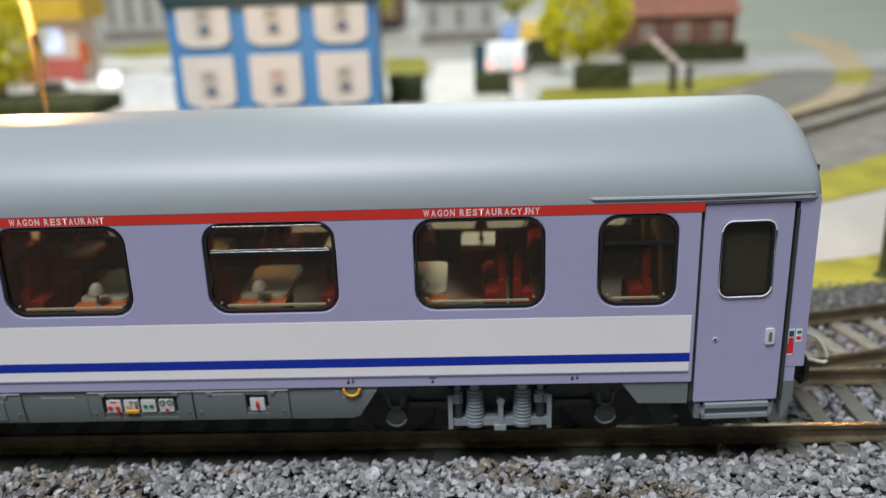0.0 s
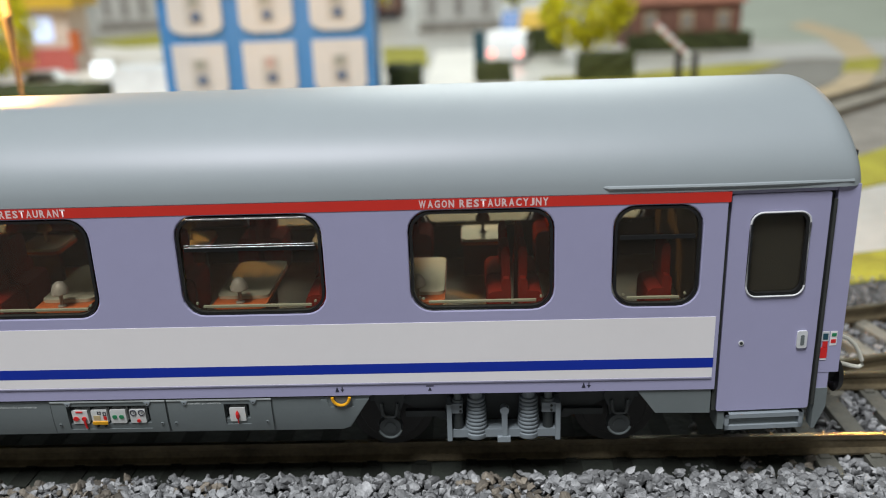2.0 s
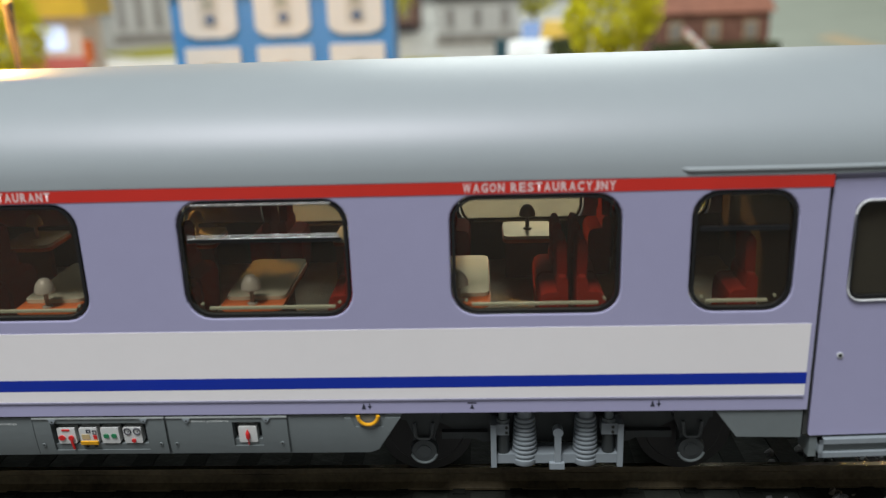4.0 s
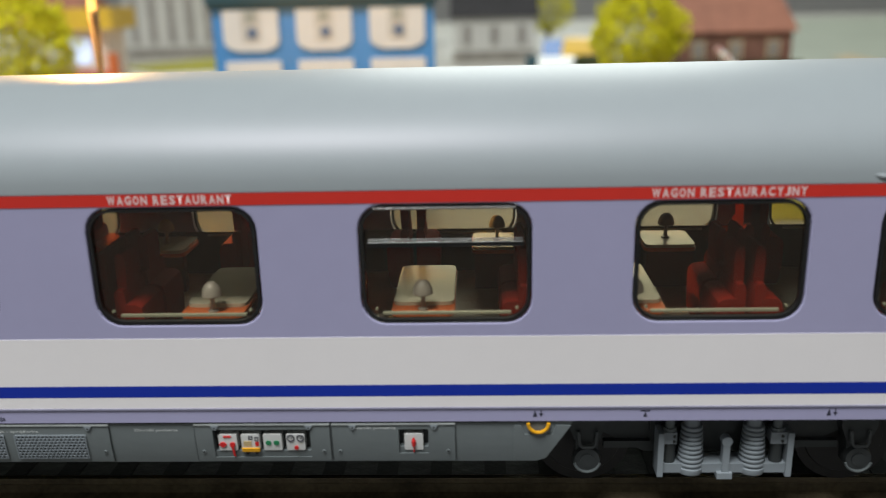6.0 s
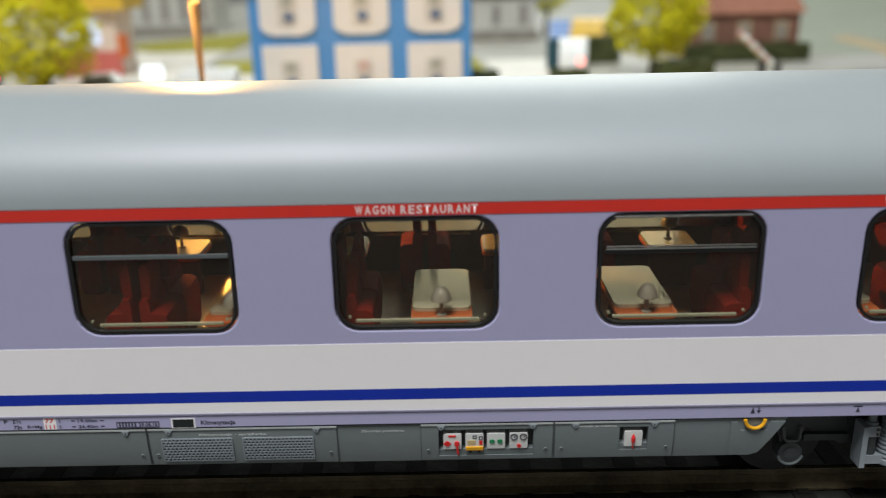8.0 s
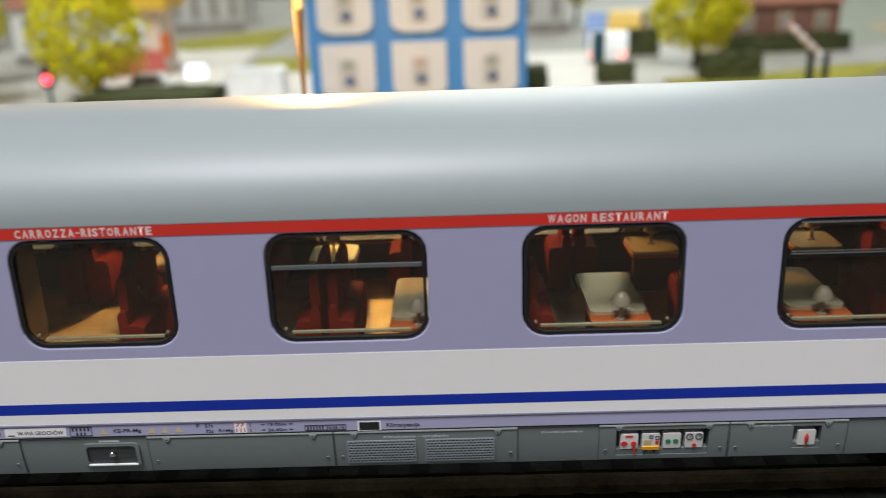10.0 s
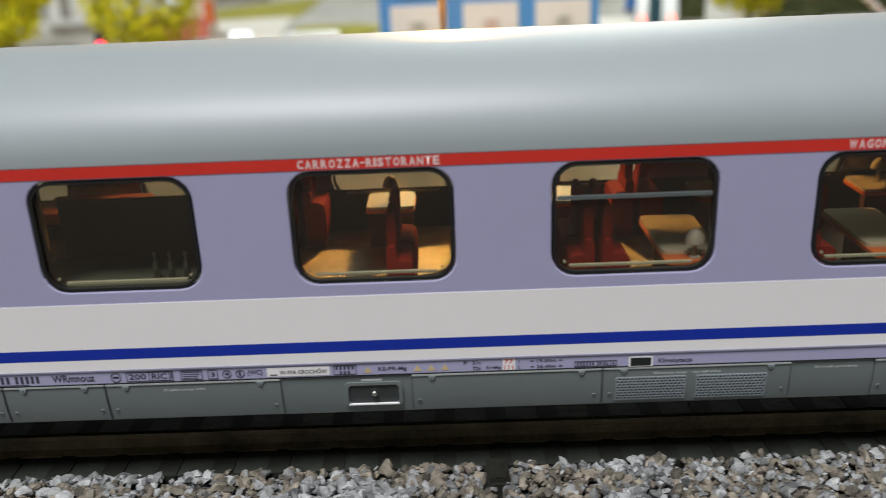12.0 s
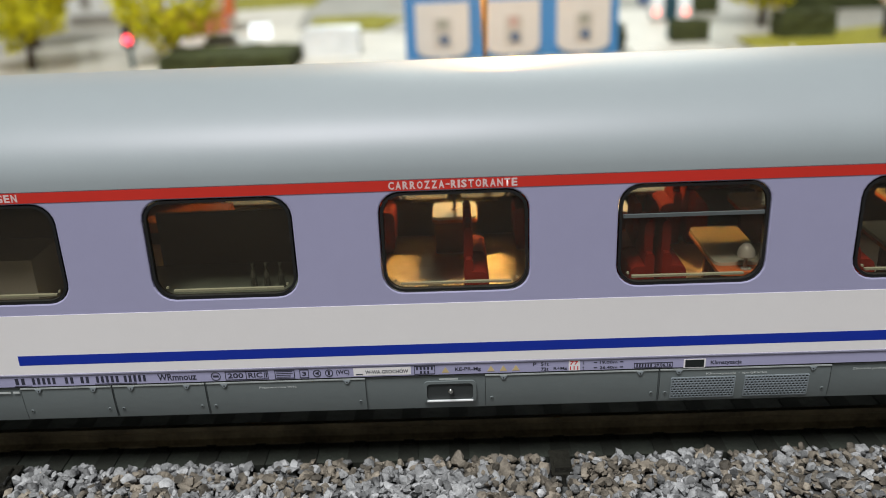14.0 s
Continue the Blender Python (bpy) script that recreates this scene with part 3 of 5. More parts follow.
def seat_meshes():
    """A moulded dining seat: a boxy cushion with a rounded front, a thin straight back and a narrow headrest."""
    bm = B()
    prism(bm, [(0.9, 16.0), (2.55, 16.0), (2.85, 16.8), (3.0, 19.0), (3.0, 21.1), (2.8, 21.8), (2.3, 22.15), (0.9, 22.2)], 0.0, 5.8)
    soften(bm, 0.35, 3)
    a = part("seat", bm, SEAT, car, "dark red moulded seat with a high back")
    bm = B()
    prism(bm, [(0.1, 16.0), (1.15, 16.0), (1.25, 21.5), (1.2, 23.2), (0.95, 23.7), (0.35, 23.7), (0.1, 23.3)], 0.1, 5.7)
    soften(bm, 0.22, 2)
    b = part("backrest", bm, SEAT, a)
    bm = B()
    prism(bm, [(0.15, 23.5), (1.12, 23.5), (1.2, 25.2), (1.2, 26.7), (0.95, 27.3), (0.45, 27.4), (0.18, 26.9)], 1.1, 4.7)
    soften(bm, 0.3, 3)
    c = part("headrest", bm, SEAT, a)
    return a, (b, c)


first_seat, seat_bits = seat_meshes()


def seat(x, y, turn):
    o = again(first_seat, car, x, y, 0, turn)
    for b in seat_bits:
        k = new(b.name.split(".")[0], b.data)
        k.parent = o
        k.matrix_parent_inverse = Matrix.Identity(4)
    tagged(o, "dark red moulded seat with a high back")


NEAR_BACKS = [24.8, 46.7, 68.5, 90.3, 112.0]
FAR_BACKS = [-10.8, 12.8, 33.5, 55.0, 76.5, 98.0, 119.5]
for i, x in enumerate(NEAR_BACKS):
    for y in (2.3, 8.9):
        seat(x + 0.35, y, 0)
        seat(x - 0.35, y + 5.8, 180)
for x in FAR_BACKS:
    seat(x + 0.35, 24.6, 0)
    seat(x - 0.35, 30.4, 180)
seat(2.0, 2.3, 0)
seat(120.5, 2.3, 0)
seat(130.5, 8.1, 180)
first_seat.matrix_basis = Matrix.Translation(Vector((2.0, 8.9, 0)) * MM)


LEG = mat("dark_brown_red_plastic", (0.09, 0.022, 0.014), 0.45, vary=0.1)


def table(x0, x1, y0, y1, lamp_y, ledge):
    bm = B()
    prism(bm, rounded(x0, x1, y0, y1, 0.8, 3), 21.2, 21.6, "z")
    soften(bm, 0.1, 1)
    t = part("table", bm, TABLE, car, "cream dining table with rounded corners")
    bm = B()
    prism(bm, rounded(x0 - 0.12, x1 + 0.12, ledge, y1 + 0.12, 0.85, 3), 20.75, 21.19, "z")
    part("table_edge", bm, ORANGE, t, "orange brown table base")
    bm = B()
    if y0 > MID:
        box(bm, x0 + 0.2, x1 - 0.2, y0 + 0.3, y0 + 1.5, 16.0, 20.75)
    else:
        box(bm, (x0 + x1) / 2 - 2.7, (x0 + x1) / 2 + 2.7, (y0 + y1) / 2 - 0.4, (y0 + y1) / 2 + 0.4, 16.0, 20.75)
    part("table_leg", bm, LEG, t, smooth=False)
    c = ((x0 + x1) / 2, lamp_y, 21.19 if lamp_y < y0 else 21.6)
    bm = B()
    lathe(bm, c, [(0.55, 0), (0.55, 0.15), (0.24, 0.25), (0.22, 1.8), (0.22, 1.9)], 10)
    lamp = part("table_lamp_stem", bm, LAMPW, t, "white mushroom table lamp")
    bm = B()
    lathe(bm, c, [(0.22, 1.85), (0.98, 1.72), (1.06, 1.8), (0.98, 2.3), (0.76, 2.8), (0.42, 3.15), (0.03, 3.28)], 16)
    part("lamp_shade", bm, LAMPW, lamp)


for x in (35.1, 57.2, 79.0, 100.4):
    table(x - 3.15, x + 3.15, 4.0, 16.4, 2.9, 1.9)
for x in (1.1, 22.7, 44.2, 65.7, 87.2, 108.7):
    table(x - 3.1, x + 3.1, 23.6, 30.3, 27.0, 23.48)
# bar and kitchen end
bm = B()
box(bm, -36.8, -12.8, 12.2, 12.9, 16.0, 27.3)
part("bar_partition", bm, DARKWALL, car, "dark brown partition behind the bar", smooth=False)
bm = B()
box(bm, -37.5, -13.2, 1.5, 11.0, 16.0, 20.7)
soften(bm, 0.2)
part("bar_counter", bm, mat("dark_green_grey_counter", (0.10, 0.115, 0.095), 0.35), car, "dark bar counter")
bm = B()
box(bm, -44.0, -31.0, 20.0, 28.0, 22.0, 23.4)
part("bar_shelf", bm, mat("dull_orange_plastic", (0.3, 0.085, 0.03), 0.5), car, "dull orange shelf behind the bar", smooth=False)
for x in (-23.0, -21.4, -19.7):
    bm = B()
    lathe(bm, (x, 3.2, 20.7), [(0.3, 0), (0.4, 0.15), (0.42, 0.5), (0.36, 1.0), (0.4, 1.45), (0.33, 1.85), (0.17, 2.15), (0.15, 2.6), (0.25, 2.7), (0.27, 2.95), (0.2, 3.15), (0.02, 3.2)], 14)
    part("bottle", bm, CLEAR, car, "small clear bottle on the bar")
bm = B()
box(bm, -62.0, -50.6, 6.0, 14.0, 16.0, 24.0)
soften(bm, 0.25)
part("kitchen_cabinet", bm, GREYBOX, car, "warm grey kitchen cabinet")
bm = B()
box(bm, -90.0, -40.0, 14.5, 15.2, 16.0, 34.0)
part("partition", bm, DARKWALL, car, smooth=False)

# underframe skirts
SK0, SK1 = 4.95, 9.9
HOLES = [(56.6, 66.9, 5.55, 8.95), (76.2, 79.3, 6.0, 8.95)]


def skirt_front():
    """The near skirt with two equipment recesses cut through its face."""
    bm = B()
    loops = [[(-91.5, SK0 - 0.1), (90.6, SK0 - 0.1), (91.6, SK0 + 0.3), (94.4, SK1), (-95.0, SK1)]]
    loops += [[(a, c), (b, c), (b, d), (a, d)] for a, b, c, d in HOLES]
    edges = []
    for pts in loops:
        v = [bm.verts.new((px, 0.28, pz)) for px, pz in pts]
        edges += [bm.edges.new((v[i], v[(i + 1) % len(v)])) for i in range(len(v))]
    bmesh.ops.triangle_fill(bm, use_beauty=True, edges=edges)
    out = bmesh.ops.extrude_face_region(bm, geom=bm.faces[:])
    bmesh.ops.translate(bm, vec=(0, 1.32, 0), verts=[g for g in out["geom"] if isinstance(g, bmesh.types.BMVert)])
    return bm


skirt = part("skirt", skirt_front(), SKIRT, car, "grey moulded equipment skirt", smooth=False)
bm = B()
prism(bm, [(88.2, 5.0), (90.5, 4.97), (91.45, 5.3), (94.05, 9.3), (92.5, 9.3), (92.2, 8.25), (89.3, 8.25), (88.9, 9.3), (88.2, 9.3)], 0.1, 0.279)
part("end_plate", bm, SKIRT, skirt, smooth=False)
bm = B()
prism(bm, [(-91.5, SK0 - 0.1), (90.6, SK0 - 0.1), (91.6, SK0 + 0.3), (94.4, SK1), (-95.0, SK1)], WIDE - 1.6, WIDE - 0.28)
part("skirt", bm, SKIRT, car, smooth=False)
for s in (1, -1):
    for y0, y1 in ((0.2, 1.6), (WIDE - 1.6, WIDE - 0.2)):
        bm = B()
        prism(bm, [(s * 126.4, SK1), (s * 128.8, 6.7), (s * 135.3, 6.6), (s * 135.3, SK1)], y0, y1)
        part("skirt_end", bm, SKIRT, car, smooth=False)
bm = B()
box(bm, -128, 128, 3.5, WIDE - 3.5, 8.8, 11.0)
box(bm, -90, 89, 9.5, WIDE - 9.5, 0.4, 8.8)
part("underframe", bm, EQUIP, car, smooth=False)
bm = B()
for i in range(22):
    x = -88 + 8.1 * i + random.uniform(-1.5, 1.5)
    box(bm, x, x + random.uniform(2.5, 6.5), 4 + random.uniform(0, 3), 10, 3.3 + random.uniform(0, 1.4), 9)
# the greenish light under the floor is put into the equipment's colour
part("underframe_equipment", bm, mat("dark_green_circuit_plastic", (0.016, 0.036, 0.022), 0.6, vary=0.5, scale=200), car, "dark underfloor equipment", smooth=False)

HINGE = mat("pale_grey_panel_edge", (0.34, 0.36, 0.36), 0.4, vary=0.25, scale=300)
bm = B()
box(bm, -93.5, 92.5, 0.1, 0.27, 9.71, 9.885)
part("sill_gap", bm, MATTBLACK, skirt, "dark gap under the sill", smooth=False)
PANELS = [(-52.3, -41.2), (-41.0, -29.8), (-29.6, -10.3), (4.2, 25.0), (25.2, 45.6), (54.7, 69.0), (69.2, 82.1)]
for a, b in PANELS:
    bm = B()
    hole = HOLES[0] if a == 54.7 else HOLES[1] if a == 69.2 else None
    if hole:
        ring(bm, [(a, 5.05), (b, 5.05), (b, 9.55), (a, 9.55)], [(hole[0], hole[2]), (hole[1], hole[2]), (hole[1], hole[3]), (hole[0], hole[3])], 0.12, 0.3)
    else:
        box(bm, a, b, 0.12, 0.3, 5.05, 9.55)
    pan = part("equipment_panel", bm, SKIRT, skirt, smooth=False)
    for x in (a + 0.75, b - 0.75):
        bm = B()
        tube(bm, (x, 0.03, 6.3), (x, 0.2, 6.3), 0.2, 0.26, n=10)
        part("screw", bm, SKIRT, skirt)
        bm = B()
        tube(bm, (x, 0.02, 6.3), (x, 0.1, 6.3), 0.1, n=8)
        part("screw_hole", bm, MATTBLACK, skirt, smooth=False)
    for x in (a + 2.2, b - 2.2):
        bm = B()
        prism(bm, [(x - 0.42, 9.5), (x - 0.12, 9.0), (x + 0.12, 9.0), (x + 0.42, 9.5)], -0.05, 0.2)
        soften(bm, 0.06, 1)
        part("panel_catch", bm, BOGIE, skirt)
        bm = B()
        tube(bm, (x, -0.08, 9.22), (x, 0.1, 9.22), 0.1, n=8)
        part("screw_hole", bm, MATTBLACK, skirt, smooth=False)
    bm = B()
    box(bm, a, b, 0.0, 0.2, 9.5, 9.66)
    soften(bm, 0.04, 1)
    part("panel_hinge", bm, HINGE, skirt, "pale worn top edge of a panel")
    for x in (a, b):
        plate("panel_joint", x - 0.03, x + 0.03, 5.05, 9.5, 0.12, DARKGREY, skirt, thick=0.02)
# vent grilles: dark wells with a lattice of small bars
for x0, x1 in ((26.6, 34.2), (35.4, 43.0)):
    plate("grille_well", x0, x1, 5.55, 8.4, 0.12, MATTBLACK, skirt, thick=0.02)
    bm = B()
    for i in range(9):
        z = 5.55 + 2.85 * i / 8
        box(bm, x0, x1, -0.02, 0.1, z - 0.07, z + 0.07)
    for row in range(8):
        for i in range(19):
            x = x0 + (x1 - x0) * min(1, max(0, (i - 0.5 * (row % 2)) / 17.5))
            z = 5.55 + 2.85 * row / 8
            box(bm, x - 0.06, x + 0.06, -0.05, 0.1, z, z + 0.356)
    part("vent_grille", bm, BOGIE, skirt, "grey vent grille lattice", smooth=False)
# recessed socket
bm = B()
prism(bm, rounded(-2.95, 2.75, 6.1, 8.6, 0.5), 0.25, 0.3)
part("socket_recess", bm, DARKGREY, skirt, "recessed socket panel", smooth=False)
bm = B()
ring(bm, rounded(-3.3, 3.1, 5.75, 8.9, 0.6), rounded(-2.9, 2.7, 6.15, 8.55, 0.45), 0.02, 0.3)
soften(bm, 0.08, 1)
part("socket_frame", bm, SKIRT, skirt)
bm = B()
sweep(bm, [(-2.9, 0.05, 6.05), (2.7, 0.05, 6.05)], 0.16, 8)
part("socket_lip", bm, PALE, skirt)
bm = B()
bmesh.ops.create_icosphere(bm, subdivisions=2, radius=0.36, matrix=Matrix.Translation((0.0, 0.05, 7.5)))
part("socket_knob", bm, CHROME, skirt, "small silver knob")
# gauge boxes
for a, b, c, d in HOLES:
    plate("gauge_recess", a, b, c, d, 1.25, DARKGREY, skirt, thick=0.1)
    bm = B()
    box(bm, a + 0.01, b - 0.01, 0.3, 1.14, c + 0.01, c + 0.75)
    part("recess_ledge", bm, SKIRT, skirt, smooth=False)
GAUGE = mat("white_gauge_plastic", (0.66, 0.66, 0.65), 0.4)
for x, marks in ((58.1, "red"), (60.5, "yellow"), (62.85, "green"), (65.3, "dials"), (77.75, "lever")):
    bm = B()
    prism(bm, rounded(x - 0.98, x + 0.98, 6.4, 8.35, 0.15, 3), 0.2, 1.1)
    soften(bm, 0.06, 1)
    g = part("gauge_box", bm, GAUGE, skirt, "small white control box with coloured markings", smooth=False)
    if marks in ("red", "lever", "dials"):
        bm = B()
        if marks == "lever":
            lathe(bm, (x, 0.1, 6.75), [(0.05, 0), (0.22, 0.25), (0.24, 0.8), (0.05, 1.25)], 8)
            tube(bm, (x, 0.1, 6.15), (x, 0.1, 6.8), 0.07, n=6)
        elif marks == "red":
            tube(bm, (x - 0.55, 0.1, 7.15), (x - 0.55, 0.22, 7.15), 0.33, n=10)
            box(bm, x - 0.95, x - 0.15, 0.12, 0.22, 7.05, 7.22)
            box(bm, x - 0.45, x + 0.4, 0.14, 0.22, 8.0, 8.2)
            tube(bm, (x + 0.48, 0.02, 7.15), (x + 0.48, 0.22, 7.15), 0.3, n=10)
            prism(bm, [(x + 0.36, 7.1), (x + 0.6, 7.1), (x + 0.72, 5.75), (x + 0.5, 5.75)], -0.02, 0.12)
        else:
            tube(bm, (x + 0.05, 0.06, 6.75), (x + 0.05, 0.22, 6.75), 0.24, n=8)
        part("red_marking", bm, REDINK, g, smooth=False)
    if marks == "yellow":
        bm = B()
        box(bm, x - 0.95, x + 0.95, 0.0, 0.22, 6.32, 6.72)
        soften(bm, 0.1, 2)
        part("yellow_marking", bm, YELLOW, g)
        plate("yellow_marking", x - 0.75, x + 0.1, 7.0, 7.55, 0.2, GOLDINK, g)
        plate("dark_marking", x + 0.5, x + 0.88, 6.95, 7.45, 0.2, REDINK, g)
        for a in ((x - 0.2, x + 0.25, 7.75, 8.15), (x + 0.48, x + 0.9, 7.55, 8.05)):
            frame_plate("dark_marking", *a, 0.2, 0.09, INK, g)
        bm = B()
        for dx in (-0.45, 0.5):
            tube(bm, (x + dx, 0.3, 5.9), (x + dx, 0.3, 6.4), 0.2, n=8)
        part("valve_foot", bm, BLACK, g)
    if marks == "green":
        for a in (x - 0.72, x + 0.12):
            bm = B()
            prism(bm, rounded(a, a + 0.58, 7.1, 7.6, 0.18, 3), 0.12, 0.21)
            part("green_marking", bm, GREENINK, g)
    if marks == "dials":
        for dx in (-0.5, 0.52):
            bm = B()
            torus(bm, (x + dx, 0.16, 7.9), 0.36, 0.06, n=14, k=5)
            part("dial_ring", bm, INK, g)
            bm = B()
            prism(bm, [(x + dx - 0.03, 7.85), (x + dx + 0.06, 7.85), (x + dx + 0.22, 8.1)], 0.14, 0.19)
            part("dial_needle", bm, INK, g, smooth=False)
# yellow grab ring
bm = B()
torus(bm, (90.7, -0.05, 9.65), 1.05, 0.2, n=16, k=8, arc=180, start=180)
part("grab_ring", bm, YELLOW, car, "yellow coupling ring under the sill")

# printing on the sill strip
YS = 0.0


def bars(xs, z0, z1, y, material, parent):
    for x0, x1 in xs:
        plate("printed_bar", x0, x1, z0, z1, y, material, parent, thick=0.03)


def glyph_bars(x0, x1, n, z0, z1):
    """A row of unreadable characters as small upright bars."""
    w = (x1 - x0) / n
    bars([(x0 + w * (i + 0.2), x0 + w * (i + 0.74)) for i in range(n)], z0, z1, YS, INK, car)


for x0, x1, n in ((-52.8, -51.3, 2), (-50.7, -47.6, 5), (-46.7, -45.4, 2), (-44.8, -43.5, 2), (-42.9, -39.9, 5), (-39.5, -36.6, 5)):
    glyph_bars(x0, x1, n, 10.2, 11.05)
bars([(-52.8, -50.7), (-43.0, -37.9)], 9.98, 10.05, YS, INK, car)
for text, x0, x1, z0, z1, m in (
    ("WRmnouz", -35.3, -30.6, 10.2, 11.1, INK), ("200", -26.8, -24.9, 10.25, 10.95, INK), ("RIC", -24.3, -22.6, 10.25, 10.95, INK),
    ("(WC)", -13.7, -12.1, 10.2, 10.95, INK), ("3", -17.8, -17.3, 10.3, 10.85, INK), ("1", -14.7, -14.45, 10.3, 10.85, INK),
    ("KE-PR-Mg", 0.6, 3.7, 10.2, 10.8, INK), ("P", 9.95, 10.35, 10.7, 11.15, INK), ("51t", 10.9, 11.8, 10.7, 11.15, INK), ("72t", 10.9, 11.8, 10.0, 10.45, INK),
    ("R+Mg", 12.4, 14.0, 10.0, 10.45, INK), ("77", 14.35, 15.35, 10.7, 11.2, REDINK), ("111", 14.35, 15.35, 10.0, 10.5, REDINK), ("t", 15.85, 16.05, 10.7, 11.15, INK), ("t", 15.85, 16.05, 10.0, 10.45, INK),
    ("19.00m", 17.9, 20.0, 10.72, 11.1, INK), ("26.40m", 17.9, 20.0, 10.02, 10.4, INK), ("29.06.16", 24.4, 26.4, 10.12, 10.52, INK),
    ("Klimatyzacja", 31.1, 34.8, 10.05, 10.7, INK),
):
    lettering(text, x0, x1, z0, z1, YS - 0.03, m, car)
plate("depot_plate", -11.6, -4.7, 10.05, 11.1, YS, WHITE, car, "white depot plate", 0.03)
lettering("W-WA GROCHÓW", -10.2, -5.0, 10.28, 10.9, YS - 0.05, INK, car)
bars([(-11.3, -10.5)], 10.2, 10.32, YS - 0.03, INK, car)
plate("axle_plate", 14.2, 15.55, 9.92, 11.3, YS, WHITE, car, thick=0.02)
for x0, x1 in ((-27.1, -21.9), (-24.6, -22.3), (-21.1, -18.7), (-18.1, -17.0), (-4.3, -1.8)):
    frame_plate("printed_box", x0, x1, 10.0, 11.15, YS, 0.08, INK, car)
for z in (10.18, 10.42, 10.66, 10.9):
    bars([(-20.9, -19.2 + 0.25 * (z > 10.5))], z, z + 0.07, YS, INK, car)
bars([(-22.2, -22.05)], 10.25, 10.95, YS, INK, car)
glyph_bars(-4.15, -1.95, 5, 10.62, 11.0)
glyph_bars(-3.7, -2.4, 3, 10.1, 10.45)
frame_plate("printed_box", 22.0, 26.6, 9.98, 10.68, YS, 0.08, INK, car)
glyph_bars(22.2, 24.2, 6, 10.12, 10.52)
bars([(17.2, 17.6), (20.3, 20.7)], 10.85, 10.97, YS, INK, car)
bars([(17.2, 17.6), (20.3, 20.7)], 10.15, 10.27, YS, INK, car)
for x in (-28.25, -16.0, -14.55):
    bm = B()
    torus(bm, (x, -0.02, 10.58), 0.55 if x < -20 else 0.45, 0.05, n=16, k=5)
    part("printed_ring", bm, INK, car)
bars([(-28.6, -27.9)], 10.46, 10.7, YS, INK, car)
bm = B()
prism(bm, [(-16.25, 10.58), (-15.8, 10.82), (-15.8, 10.34)], -0.04, 0.0)
part("printed_arrow", bm, INK, car, smooth=False)
for x in (-0.55, 4.9, 6.4, 7.9):
    bm = B()
    prism(bm, [(x - 0.45, 10.15), (x + 0.45, 10.15), (x, 10.9)], -0.03, 0.0)
    part("printed_triangle", bm, GOLDINK, car, smooth=False)
plate("sign_frame", 27.9, 30.5, 9.8, 11.0, YS, WHITE, car, "black sign with a white edge", 0.03)
plate("sign_face", 28.08, 30.32, 9.92, 10.88, YS - 0.03, mat("dark_green_glass_sign", (0.016, 0.02, 0.02), 0.2), car, thick=0.03)


def pictogram(x, two=True):
    bm = B()
    prism(bm, [(x - 0.5, 10.4), (x - 0.02, 10.4), (x - 0.26, 11.15)], -0.03, 0.0)
    box(bm, x + 0.3, x + 0.42, -0.03, 0.0, 10.4, 11.1)
    prism(bm, [(x + 0.12, 10.75), (x + 0.6, 10.75), (x + 0.36, 10.45)], -0.031, -0.001)
    part("printed_pictogram", bm, INK, car, smooth=False)


pictogram(90.6)
pictogram(120.3)
bm = B()
box(bm, 101.1, 102.05, -0.03, 0.0, 10.95, 11.08)
prism(bm, [(101.35, 10.35), (101.8, 10.35), (101.58, 10.9)], -0.03, 0.0)
part("printed_pictogram", bm, INK, car, smooth=False)
# faint captions on the skirt panels
lettering("Klimatyzacja - sprężarka", 30.7, 38.0, 8.66, 9.04, 0.09, GREYINK, skirt)
lettering("Zbiorniki powietrza", 48.2, 52.9, 8.66, 9.04, 0.25, GREYINK, skirt)
lettering("Zbiorniki powietrza", 71.2, 75.9, 8.9, 9.28, 0.09, GREYINK, skirt)
bars([(-1.4, 0.9)], 8.98, 9.2, 0.28, GREYINK, skirt)
bars([(-56.0, -53.6), (-53.3, -52.5)], 8.95, 9.2, 0.12, GREYINK, skirt)
lettering("Przetwornica WN", -23.2, -18.7, 8.62, 8.9, 0.09, GREYINK, skirt)



def round_under(ob):
    """Curves the skirt and all that sits on it inwards towards its lower edge."""
    bm = B()
    bm.from_mesh(ob.data)
    for k in range(8):
        z = (5.1 + 0.58 * k) * MM
        bmesh.ops.bisect_plane(bm, geom=bm.verts[:] + bm.edges[:] + bm.faces[:], plane_co=(0, 0, z), plane_no=(0, 0, 1))
    for v in bm.verts:
        drop = max(0.0, 9.4 * MM - v.co.z) / (4.6 * MM)
        v.co.y += 0.5 * drop ** 2.2 * MM
    bm.to_mesh(ob.data)
    bm.free()


for ob in [skirt] + [c for c in skirt.children_recursive]:
    round_under(ob)
    if ob.name.split(".")[0] in ("skirt", "equipment_panel", "end_plate"):
        ob.data.shade_smooth()
        ob.data.set_sharp_from_angle(angle=radians(25))

# ---- bogies ----


def wheelset(x, parent):
    for y0, y1, out in ((7.1, 9.4, 7.1), (WIDE - 9.4, WIDE - 7.1, WIDE - 7.1)):
        bm = B()
        tube(bm, (x, y0, 4.1), (x, y1, 4.1), 5.3, n=36)
        s = -1 if out < MID else 1
        tube(bm, (x, out, 4.1), (x, out + s * 0.15, 4.1), 4.3, 4.2, n=36)
        soften(bm, 0.15, 1, 50)
        part("wheel", bm, mat("dark_steel_wheel", (0.025, 0.023, 0.022), 0.45, metal=0.3), parent, "dark steel wheel")
    bm = B()
    tube(bm, (x, 7.2, 4.1), (x, WIDE - 7.2, 4.1), 1.0)
    part("axle", bm, DARKGREY, parent)


